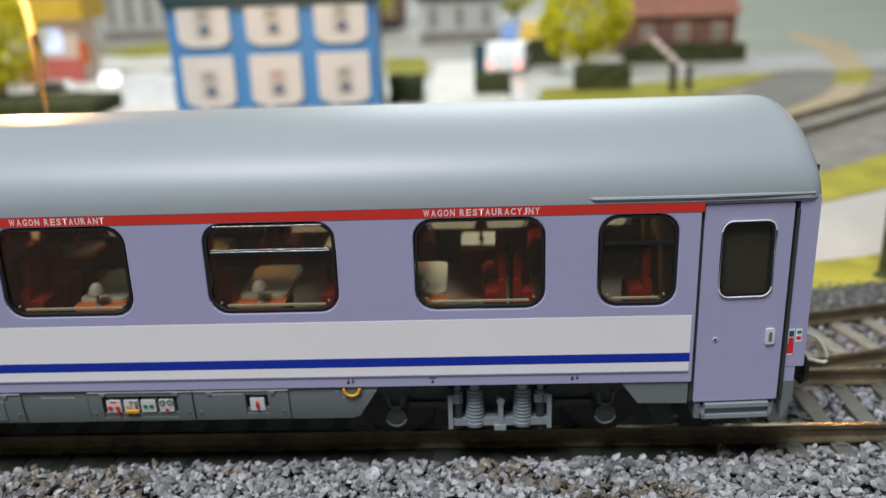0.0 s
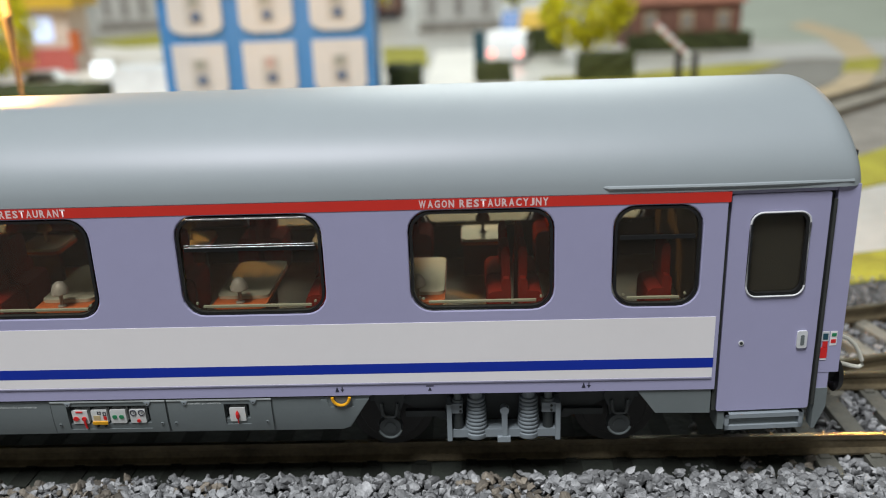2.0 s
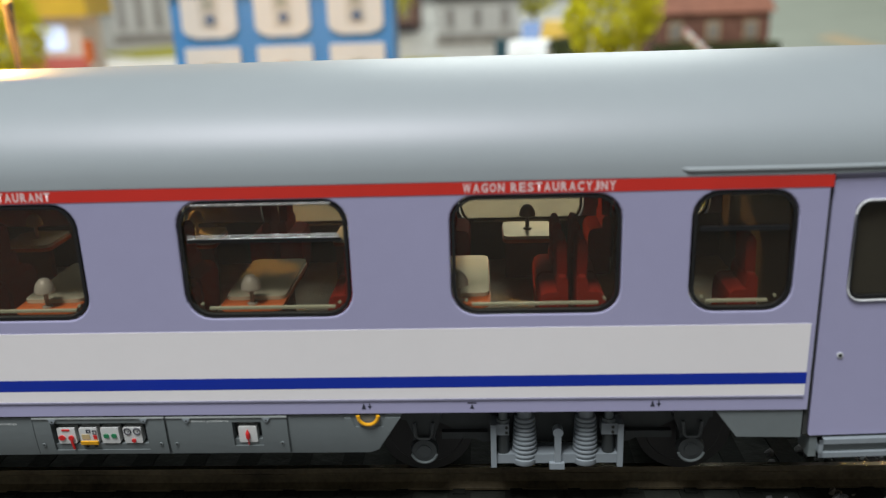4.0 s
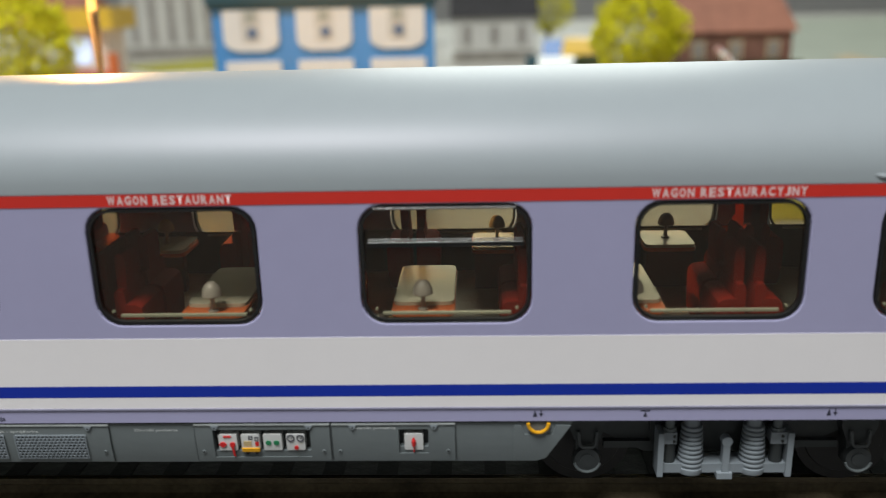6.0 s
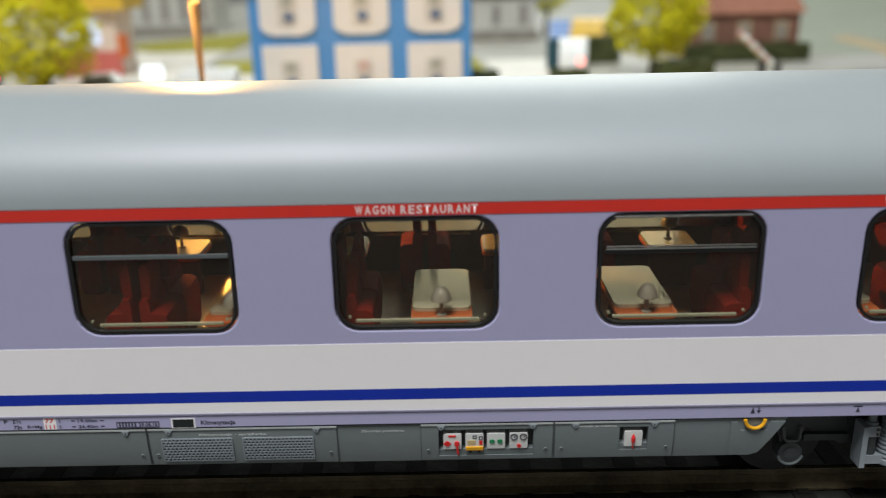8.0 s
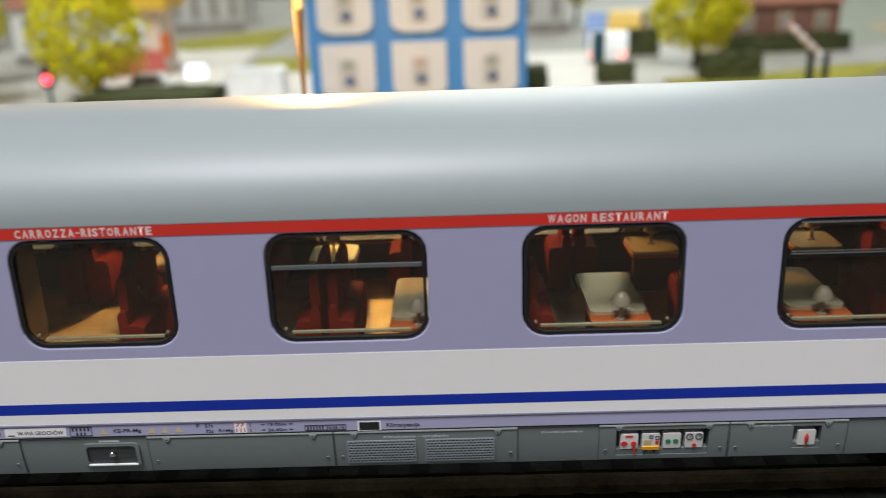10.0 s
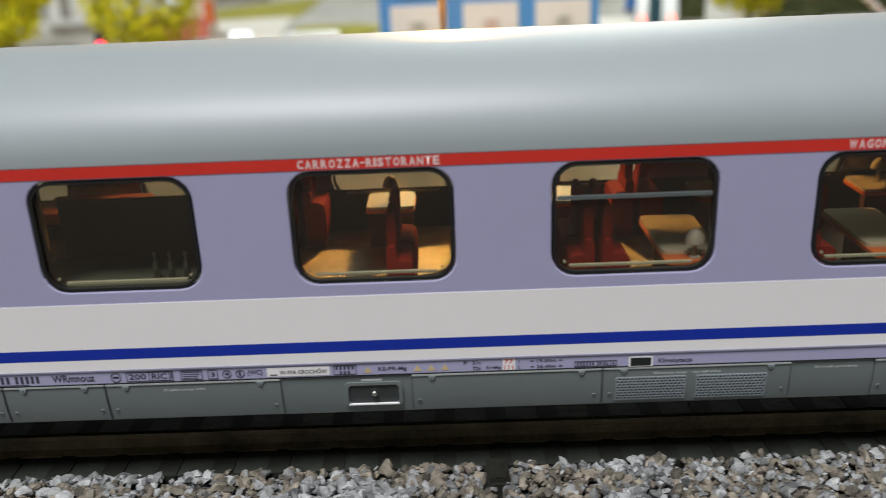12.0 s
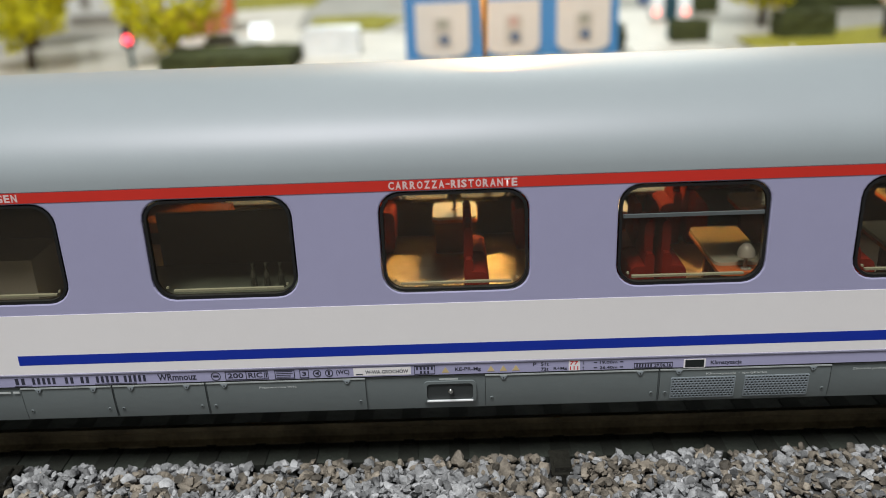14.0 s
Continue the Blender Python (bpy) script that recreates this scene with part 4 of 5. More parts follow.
def bogie(xc):
    bg = thing("bogie", (xc, MID, RH), "grey model bogie with coil springs and dark wheels", "bogie", "bogies of the car")
    for x in (xc - 14.4, xc + 14.4):
        wheelset(x, bg)
    for near in (True, False):
        f = (lambda y: y) if near else (lambda y: WIDE - y)
        bm = B()
        prism(bm, [(xc - 17, 6.4), (xc - 13, 6.2), (xc - 8, 3.6), (xc + 8, 3.6), (xc + 13, 6.2), (xc + 17, 6.4), (xc + 17, 7.8), (xc + 8, 8.0), (xc - 8, 8.0), (xc - 17, 7.8)], *sorted((f(4.9), f(6.4))))
        part("bogie_frame", bm, DARKGREY, bg, "dark grey bogie side frame", smooth=False)
        bm = B()
        box(bm, xc - 12.5, xc - 7.5, *sorted((f(4.2), f(5.0))), 4.4, 5.2)
        box(bm, xc + 7.5, xc + 12.5, *sorted((f(4.2), f(5.0))), 4.4, 5.2)
        box(bm, xc - 7.5, xc + 7.5, *sorted((f(4.4), f(5.0))), 6.2, 7.6)
        part("brake_rod", bm, DARKGREY, bg, smooth=False)
        for x in (xc - 14.4, xc + 14.4):
            bm = B()
            prism(bm, [(x - 1.1, 2.6), (x + 1.1, 2.6), (x + 1.2, 5.4), (x + 1.9, 7.2), (x + 1.9, 8.8), (x - 1.9, 8.8), (x - 1.9, 7.2), (x - 1.2, 5.4)], *sorted((f(3.5), f(5.4))))
            soften(bm, 0.25)
            axle = part("axle_box", bm, DARKGREY, bg, "dark grey axle box")
            bm = B()
            tube(bm, (x, f(3.0), 3.6), (x, f(3.7), 3.6), 1.35, 1.55, n=24)
            tube(bm, (x, f(2.85), 3.6), (x, f(3.2), 3.6), 0.75, n=18)
            soften(bm, 0.12, 1, 50)
            part("axle_cap", bm, mat("mid_grey_cap_plastic", (0.045, 0.05, 0.052), 0.4), axle, "round grey axle cap")
            bm = B()
            sweep(bm, [(x - 1.0, f(3.2), 6.9), (x - 0.85, f(3.0), 5.5), (x - 0.6, f(2.95), 5.2), (x + 0.6, f(2.95), 5.2), (x + 0.85, f(3.0), 5.5), (x + 1.0, f(3.2), 6.9)], 0.2, 8)
            part("cap_strap", bm, mat("worn_grey_strap", (0.08, 0.088, 0.092), 0.35), axle, "light grey strap")
            bm = B()
            torus(bm, (x, f(2.95), 3.6), 1.4, 0.16, n=14, k=6, arc=150, start=195)
            part("cap_rim", bm, SKIRT, axle)
        bm = B()
        box(bm, xc - 6.9, xc + 6.7, *sorted((f(1.9), f(4.4))), 2.7, 3.75)
        soften(bm, 0.25)
        cradle = part("spring_cradle", bm, BOGIE, bg, "light grey spring cradle")
        bm = B()
        for x in (xc - 7.15, xc + 6.3):
            box(bm, x, x + 0.6, *sorted((f(1.6), f(3.8))), 2.35, 7.45)
        for a, b in ((xc - 7.0, xc - 5.2), (xc + 4.6, xc + 6.8)):
            box(bm, a, b, *sorted((f(1.9), f(3.6))), 6.1, 7.4)
        soften(bm, 0.2)
        part("cradle_bracket", bm, BOGIE, cradle)
        for x in (xc - 5.8, xc + 5.45):
            bm = B()
            tube(bm, (x, f(2.7), 3.3), (x, f(2.7), 6.15), 0.68, n=14)
            part("damper_cylinder", bm, DARKGREY, cradle, "dark damper cylinder")
            bm = B()
            tube(bm, (x, f(2.7), 7.3), (x, f(2.7), 8.9), 0.48, n=14)
            tube(bm, (x, f(2.7), 7.35), (x, f(2.7), 7.75), 0.7, n=14)
            part("damper_stub", bm, SKIRT, cradle)
            bm = B()
            for dz in (6.4, 7.0):
                tube(bm, (x + 0.35, f(1.82), dz), (x + 0.35, f(2.2), dz), 0.17, n=8)
            part("bracket_hole", bm, MATTBLACK, cradle, smooth=False)
        bm = B()
        tube(bm, (xc, f(1.55), 6.5), (xc, f(2.5), 6.5), 0.55, n=14)
        part("damper_eye", bm, BOGIE, cradle)
        bm = B()
        box(bm, xc - 0.35, xc + 0.35, *sorted((f(1.6), f(2.6))), 2.4, 6.6)
        box(bm, xc - 0.9, xc + 0.7, *sorted((f(1.4), f(2.4))), 2.2, 2.9)
        soften(bm, 0.15)
        part("damper_rod", bm, BOGIE, cradle)
        for x in (xc - 3.5, xc + 3.0):
            bm = B()
            prof = [(1.35, 2.55), (1.42, 2.7), (1.42, 3.2), (1.2, 3.3)]
            for i in range(9):
                z = 3.35 + i * 0.52
                r = 1.38 - 0.02 * i - 0.0015 * i * i
                prof += [(r - 0.34, z), (r - 0.05, z + 0.1), (r, z + 0.2), (r, z + 0.34), (r - 0.05, z + 0.43), (r - 0.34, z + 0.5)]
            prof += [(0.8, 8.1), (0.75, 8.9)]
            lathe(bm, (x, f(2.75), 0), prof, 22)
            part("coil_spring", bm, BOGIE, cradle, "grey coil spring")
    return bg


bogie(110.6)
bogie(-110.6)

# ---- track ----


def straight_track(name, x0, x1, yc, top, label, pitch, angle=0.0, pivot=(0, 0)):
    tr = thing(name, (pivot[0], pivot[1], top - 6), label, "railway track", "", "structure")
    m = Matrix.Rotation(radians(angle), 3, "Z")

    def turned(bm):
        if angle:
            for v in bm.verts:
                p = m @ Vector((v.co.x - pivot[0], v.co.y - pivot[1], 0))
                v.co = (p.x + pivot[0], p.y + pivot[1], v.co.z)
        return bm
    for s in (-1, 1):
        y = yc + s * 8.6
        bm = B()
        prism(bm, [(y - 1.1, top - 2.5), (y + 1.1, top - 2.5), (y + 1.1, top - 2.25), (y + 0.25, top - 1.9), (y + 0.25, top - 0.85), (y + 0.42, top - 0.65), (y + 0.42, top - 0.02), (y - 0.42, top - 0.02), (y - 0.42, top - 0.65), (y - 0.25, top - 0.85), (y - 0.25, top - 1.9), (y - 1.1, top - 2.25)], x0, x1, "x")
        rail = part("rail", turned(bm), RAIL, tr, "brown weathered model rail", smooth=False)
        bm = B()
        box(bm, x0, x1, y - 0.36, y + 0.36, top - 0.03, top)
        part("rail_head", turned(bm), RAILTOP if angle < 30 else TANRAIL, rail, "polished running surface", smooth=False)
    n = int((x1 - x0) / pitch)

    def sleeper():
        bm = B()
        box(bm, -1.3, 1.3, yc - 14.2, yc + 14.2, top - 4.4, top - 2.55)
        soften(bm, 0.2, 1)
        for s in (-1, 1):
            for d in (-1.5, 1.5):
                box(bm, -0.7, 0.7, yc + s * 8.6 + d - 0.45, yc + s * 8.6 + d + 0.45, top - 2.6, top - 2.3)
        return bm
    # main line sleepers: shade painted near-black below the car, lit grey beyond its end
    proto = part("sleeper", sleeper(), SLEEPER if not angle else SLEEPERW, tr, "dark plastic sleeper with rail clips", smooth=False)
    pale = None
    if not angle:
        pale = part("sleeper", sleeper(), SLEEPERLIT, tr, "sleeper with rail clips in the lit grey tone beyond the car", smooth=False)
        pale.matrix_basis = Matrix.Translation(((x0 + pitch * (n + 0.5)) * MM, 0, 0))
    for i in range(n):
        x = x0 + pitch * (i + 0.5)
        o = proto if i == 0 else again(pale if pale and x > 149 else proto, tr)
        if angle:
            o.matrix_basis = Matrix.Translation((pivot[0] * MM, pivot[1] * MM, 0)) @ Matrix.Rotation(radians(angle), 4, "Z") @ Matrix.Translation(((x - pivot[0]) * MM, -pivot[1] * MM, 0))
        else:
            o.matrix_basis = Matrix.Translation((x * MM, 0, 0))
    return tr


straight_track("track_1", -260, 420, MID, RH, "straight model track with brown rails under the car", 6.6)
straight_track("track_2", 154, 430, 39.2, RH + 0.07, "model track with weathered brown sleepers that joins the main line", 6.6, 13.5, (170, 39.2))

# ---- ground ----
G = -5.4


def slab(name, outline, z0, z1, material, label, category="ground"):
    bm = B()
    prism(bm, outline, z0, z1, "z")
    ob = part(name, bm, material, None, label, smooth=False)
    return tagged(ob, label, category, "", "structure")


slab("ground", [(-700, -32), (950, -32), (950, 1500), (-700, 1500)], -30, G, STREET, "beige grey street card of the model town")
slab("ballast_bed", [(-300, -31), (460, -31), (460, 34), (-300, 34)], G, -4.9, BED, "dark gritty bed under the ballast")
# the shade below the car is put into this bed's near-black colour
slab("track_bed", [(-300, 2.4), (150, 2.4), (150, 30), (-300, 30)], -4.9, -3.95, mat("oily_dark_bed_grit", (0.016, 0.019, 0.014), 0.85, vary=0.5, scale=300, bump=0.8, bump_scale=700), "grit between the sleepers, coloured as dark as the shade under the car", "track bed")
slab("ballast_bed", [(134, 34), (460, 84), (460, 138), (212, 74), (134, 66)], G, -4.95, BED, "dark gritty bed under the ballast of the second track")
slab("pavement_3", [(-300, 36), (150, 36), (150, 160), (-300, 160)], G, -4.7, mat("mid_grey_street_card", (0.21, 0.21, 0.19), 0.6, vary=0.3, scale=40, coat=0.2), "grey card street behind the car")
slab("grass_verge_1", [(151, 67), (177, 68), (195, 72), (212, 79), (420, 137), (420, 152), (212, 92), (183, 84), (151, 82)], G, -4.6, GRASS, "yellow green grass flock beside the track")
slab("pavement_1", [(151, 82.5), (183, 84.5), (212, 92.5), (420, 152.5), (420, 215), (244, 154), (204, 132), (151, 130)], G, -4.7, PAVE, "pale card pavement behind the track")
slab("grass_verge_2", [(151, 130.5), (204, 132.5), (244, 154.5), (420, 215.5), (420, 290), (270, 208), (215, 164), (151, 160)], G, -4.5, GRASS, "yellow green grass flock")
slab("gravel_strip", [(-300, 160.5), (215, 164.5), (272, 210), (480, 330), (480, 450), (337, 342), (297, 298), (229, 228), (-300, 226)], G, -4.8, GRAVEL, "brown grey gravel of a siding")
slab("road_2", [(137, 230), (229, 231), (242, 275), (233, 312), (206, 331), (140, 321)], G, -4.78, ASPHALT, "grey brown asphalt street behind the gravel")
slab("pavement_4", [(138, 226.5), (500, 226.5), (500, 470), (337, 430), (139, 332)], G, -4.97, mat("dull_gravel_yard", (0.27, 0.245, 0.195), 0.9, vary=0.6, scale=60, bump=0.5, bump_scale=700), "dull brown grey yard behind the tracks")
slab("path_1", [(242, 274), (278, 319), (312, 379), (348, 519), (354, 600), (381, 632), (370, 513), (330, 387), (293, 316), (245, 258)], G, -4.55, TAN, "tan sand path that curves away")
slab("road_1", [(233, 313), (281, 393), (312, 396), (296, 350), (275, 319), (242, 277)], G, -4.75, ASPHALT, "grey brown asphalt road")
slab("grass_verge_3", [(138, 268), (180, 289), (209, 317), (245, 350), (281, 395), (257, 394), (222, 379), (190, 365), (145, 358)], G, -4.3, GRASS, "yellow green lawn by the crossing")
slab("grass_verge_4", [(294, 352), (314, 395), (338, 405), (312, 350)], G, -4.4, GRASS, "small yellow green grass patch")
slab("pavement_2", [(222, 382), (269, 449), (327, 485), (520, 500), (500, 412), (367, 403), (300, 409), (258, 400)], G, -4.62, PAVE, "pale pavement by the brick house")
slab("field", [(300, 502), (327, 490), (620, 520), (900, 1300), (410, 1300)], G, -4.8, FIELD, "grey green paved field far back")
WHITENED = mat("whitish_plaza_card", (0.74, 0.70, 0.62), 0.6, vary=0.15, scale=25)
# bright light on the street is put into this slab's whiter colour
slab("plaza_1", [(-150, 300), (-20, 300), (-22, 420), (-44, 436), (-95, 456), (-110, 600), (-160, 588), (-230, 660), (-170, 520)], G, -4.85, WHITENED, "patch of the town's street whitened for the light on it", "pavement")
slab("plaza_2", [(86, 300), (126, 300), (132, 500), (86, 500)], G, -4.9, WHITENED, "whitish card pavement beside the blue building", "pavement")
slab("lawn_1", [(-215, 650), (-157, 592), (-105, 602), (-110, 790), (-130, 770), (-185, 690)], G, -4.3, GRASS, "yellow green lawn in the town")
slab("lawn_2", [(-92, 515), (-88, 462), (-42, 440), (-30, 500), (-52, 522)], G, -4.3, GRASS, "yellow green lawn beside the blue building")
slab("lawn_3", [(48, 530), (78, 525), (84, 430), (58, 432)], G, -4.4, GRASS, "yellow green lawn behind the blue building")
straight_track("track_3", 120, 520, 235, -2.4, "brown siding track far behind the car", 7.5, 42.5, (230, 235))

# ---- town things ----


def tree(x, y, top, radius, base, trunk_r=2.2, lobes=3000):
    """A trunk with limbs under a crown of many small clumps."""
    t = thing("tree", (x, y, G), "yellow green model tree with a dark trunk", "tree", "trees of the town")
    bm = B()
    tube(bm, (x, y, G), (x + 1, y, base + 8), trunk_r, trunk_r * 0.6, 10)
    for i in range(6):
        a = i * 1.05 + x
        tube(bm, (x + 0.8, y, base + 2), (x + radius * 0.6 * math.cos(a), y + radius * 0.6 * math.sin(a), base + (top - base) * 0.5), trunk_r * 0.5, 0.3, 6)
    part("trunk", bm, TRUNK, t)
    rnd = random.Random(int(x * 7 + y))
    bm = B()
    cz, hz = (top + base) / 2, (top - base) / 2
    for i in range(lobes):
        d = Vector((rnd.gauss(0, 1), rnd.gauss(0, 1), rnd.gauss(0, 1))).normalized()
        k = 1 - 0.35 * rnd.random() ** 2
        k *= 0.86 + 0.26 * noise.noise(d * 2.2 + Vector((x, y, 0)))
        c = Vector((x + d.x * radius * k, y + d.y * radius * k, cz + d.z * hz * k))
        r = rnd.uniform(0.9, 2.0)
        q = [c + Vector((rnd.gauss(0, 1), rnd.gauss(0, 1), rnd.gauss(0, 1))).normalized() * r for _ in range(5)]
        v = [bm.verts.new(p) for p in q]
        for f in ((0, 1, 2), (0, 2, 3), (0, 3, 4), (1, 2, 4), (2, 3, 4), (0, 1, 4)):
            bm.faces.new([v[j] for j in f])
    part("crown", bm, LEAF, t, "yellow green flock foliage", smooth=False, fix=False)
    return t


def hedge(x0, x1, y0, y1, top):
    bm = B()
    nx, nz, ny = max(3, int((x1 - x0) / 3)), 5, max(2, int((y1 - y0) / 3))
    rnd = random.Random(int(x0 + y0))
    box(bm, x0, x1, y0, y1, G, top)
    bmesh.ops.subdivide_edges(bm, edges=bm.edges, cuts=max(nx // 2, 4), use_grid_fill=True)
    for v in bm.verts:
        if v.co.z > G + 0.1:
            v.co += Vector((rnd.uniform(-1, 1), rnd.uniform(-1, 1), rnd.uniform(-1, 1))) * 0.9
    return tagged(part("hedge", bm, HEDGE, None, "dark green clipped model hedge", smooth=False), "dark green clipped model hedge", "hedge", "hedges")


PRINT = mat("grey_window_print", (0.50, 0.495, 0.47), 0.4)


# blue building with cream window panels
def blue_building():
    h = thing("building", (26, 300, G), "bright blue model building with rows of cream window panels", "building")
    rot = Matrix.Rotation(radians(3.0), 4, "Z")

    def put(bm):
        bmesh.ops.transform(bm, matrix=Matrix.Translation((26, 268, 0)) @ rot, verts=bm.verts)
        return bm
    bm = B()
    box(bm, -43.5, 43.0, 0, 50, G, 50)
    soften(bm, 0.5)
    part("wall", put(bm), BLUEWALL, h)
    # overhanging roof edge: the eave's shade is put into its dark teal colour
    bm = B()
    box(bm, -44.5, 44, -1.5, 51, 46.6, 49)
    box(bm, -45.5, 45, -2.5, 52, 49, 53)
    part("roof", put(bm), TEAL, h, "flat roof edge with the eave shade in its dark teal colour", smooth=False)
    bm = B()
    box(bm, -43.0, 42.5, -1.2, 0, G, -2.2)
    part("plinth", put(bm), PAVE, h, smooth=False)
    for row, zc in enumerate((16.0, 41.2)):
        for col, xc in enumerate((-28.5, 0.0, 28.5)):
            bm = B()
            w = 10.8
            top = min(zc + 10.8, 46.2)
            pts = [(xc - w, top), (xc + w, top), (xc + w, zc - 7.2), (xc + w * 0.86, zc - 9.2), (xc + w * 0.5, zc - 10.6), (xc - w * 0.5, zc - 10.6), (xc - w * 0.86, zc - 9.2), (xc - w, zc - 7.2)]
            prism(bm, pts, -1.2, 0.2)
            soften(bm, 0.3, 1)
            win = part("window", put(bm), PANEL, h, "cream window panel with a cut-off foot")
            bm = B()
            box(bm, xc - 3.6, xc + 3.8, -1.6, -1.1, zc - 6.3, zc + 4.8)
            part("pane", put(bm), PRINT, win, smooth=False)
            bm = B()
            tube(bm, (xc + 0.6, -1.9, zc - 3.6), (xc + 0.6, -1.5, zc - 3.6), 2.1, n=12)
            part("window_mark", put(bm), mat("dark_blue_print", (0.10, 0.15, 0.25), 0.5), win, smooth=False)
            bm = B()
            box(bm, xc - 1.7, xc + 1.9, -1.9, -1.5, zc + 0.5, zc + 4.6)
            part("window_mark", put(bm), mat("faded_print", (0.50, 0.36, 0.34) if (row, col) == (0, 1) else (0.33, 0.345, 0.31), 0.5), win, smooth=False)


blue_building()


def house(x0, x1, y0, y1, wall_top, ridge, wallm, roofm, label):
    h = thing("house", ((x0 + x1) / 2, (y0 + y1) / 2, G), label, "house")
    bm = B()
    box(bm, x0, x1, y0, y1, G, wall_top)
    part("wall", bm, wallm, h, smooth=False)
    bm = B()
    ym = (y0 + y1) / 2
    prism(bm, [(y0 - 3, wall_top - 1), (y1 + 3, wall_top - 1), (ym, ridge)], x0 - 3, x1 + 3, "x")
    part("roof", bm, roofm, h, smooth=False)
    bm = B()
    box(bm, x0 - 0.6, x1 + 0.6, y0 - 0.8, y0, G, G + 8)
    part("plinth", bm, DARKBASE if wallm is BRICK else GRAVEL, h, smooth=False)
    n = max(2, int((x1 - x0) / 18))
    for i in range(n):
        xc = x0 + (x1 - x0) * (i + 0.5) / n
        bm = B()
        box(bm, xc - 4, xc + 4, y0 - 0.8, y0 + 0.1, G + 12, wall_top - 6)
        w = part("window", bm, TAN if wallm is BRICK else PAVE, h, smooth=False)
        bm = B()
        box(bm, xc - 3, xc + 3, y0 - 1.0, y0 - 0.7, G + 13, wall_top - 7)
        part("pane", bm, mat("dull_window_print", (0.24, 0.22, 0.2), 0.3), w, smooth=False)
    return h


house(211, 279, 472, 552, 24, 46, BRICK, TILEROOF, "red brown brick model house with a tiled roof")
house(68, 134, 645, 720, 30, 60, PAVE, DARKBASE, "pale grey model house with a dark roof")
house(-60, 40, 800, 900, 50, 90, BRICK, TILEROOF, "brick model house far back in the town")
house(-260, -190, 520, 600, 34, 60, PANEL, TILEROOF, "cream model house with a red roof")
house(-420, -330, 640, 740, 40, 75, PAVE, TILEROOF, "pale model house with a red roof")


def vehicle(x, y, lx, ly, h, body, label, turn=0, lights=None):
    c = thing("car", (x, y, G), label, "car", "cars in the town")
    m = Matrix.Translation((x, y, 0)) @ Matrix.Rotation(radians(turn), 4, "Z")
    bm = B()
    prism(bm, [(-lx / 2, G + 2), (lx / 2, G + 2), (lx / 2, G + h * 0.55), (lx * 0.28, G + h * 0.6), (lx * 0.15, G + h), (-lx * 0.32, G + h), (-lx * 0.45, G + h * 0.58), (-lx / 2, G + h * 0.5)], -ly / 2, ly / 2)
    soften(bm, 0.6)
    bmesh.ops.transform(bm, matrix=m, verts=bm.verts)
    part("body", bm, body, c)
    bm = B()
    prism(bm, [(lx * 0.24, G + h * 0.62), (lx * 0.13, G + h * 0.94), (-lx * 0.3, G + h * 0.94), (-lx * 0.4, G + h * 0.62)], -ly / 2 - 0.1, ly / 2 + 0.1)
    bmesh.ops.transform(bm, matrix=m, verts=bm.verts)
    part("side_glass", bm, BLACK, c, smooth=False)
    for sx in (-0.3, 0.3):
        for sy in (-1, 1):
            bm = B()
            tube(bm, (lx * sx, sy * ly / 2 * 0.8, G + 2.6), (lx * sx, sy * (ly / 2 + 0.2), G + 2.6), 2.6, n=14)
            bmesh.ops.transform(bm, matrix=m, verts=bm.verts)
            part("wheel", bm, BLACK, c)
    if lights:
        for sy in (-1, 1):
            bm = B()
            box(bm, -lx / 2 - 0.4, -lx / 2 + 0.3, sy * ly * 0.36 - 1.6, sy * ly * 0.36 + 1.6, G + 4, G + 7.5)
            bmesh.ops.transform(bm, matrix=m, verts=bm.verts)
            part("light", bm, lights, c, "lit lamp", smooth=False)
    return c


GLOWRED = glow("lit_red_lamp", (1.0, 0.05, 0.08), 6)
GLOWPINK = glow("lit_tail_lamp", (1.0, 0.25, 0.2), 2.5)
vehicle(133, 452, 40, 23, 17, CARWHITE, "white model car with lit tail lamps", 80, GLOWPINK)
vehicle(142, 545, 30, 17, 22, CARBLUE, "blue model car on the street", 80)
vehicle(160, 530, 46, 22, 24, CARYEL, "yellow model car on the street", 70)
bm = B()
prism(bm, [(-75, G + 0.6), (-45, G + 0.6), (-45, G + 13), (-47, G + 14), (-71, G + 14), (-75, G + 9)], 345, 361)
soften(bm, 1.0)
tagged(part("market_stall", bm, CARWHITE, None), "white model market stall beside the hedge", "stall")


vehicle(-116, 369, 27, 14, 11, CARWHITE, "white model car beside the hedge", 8)


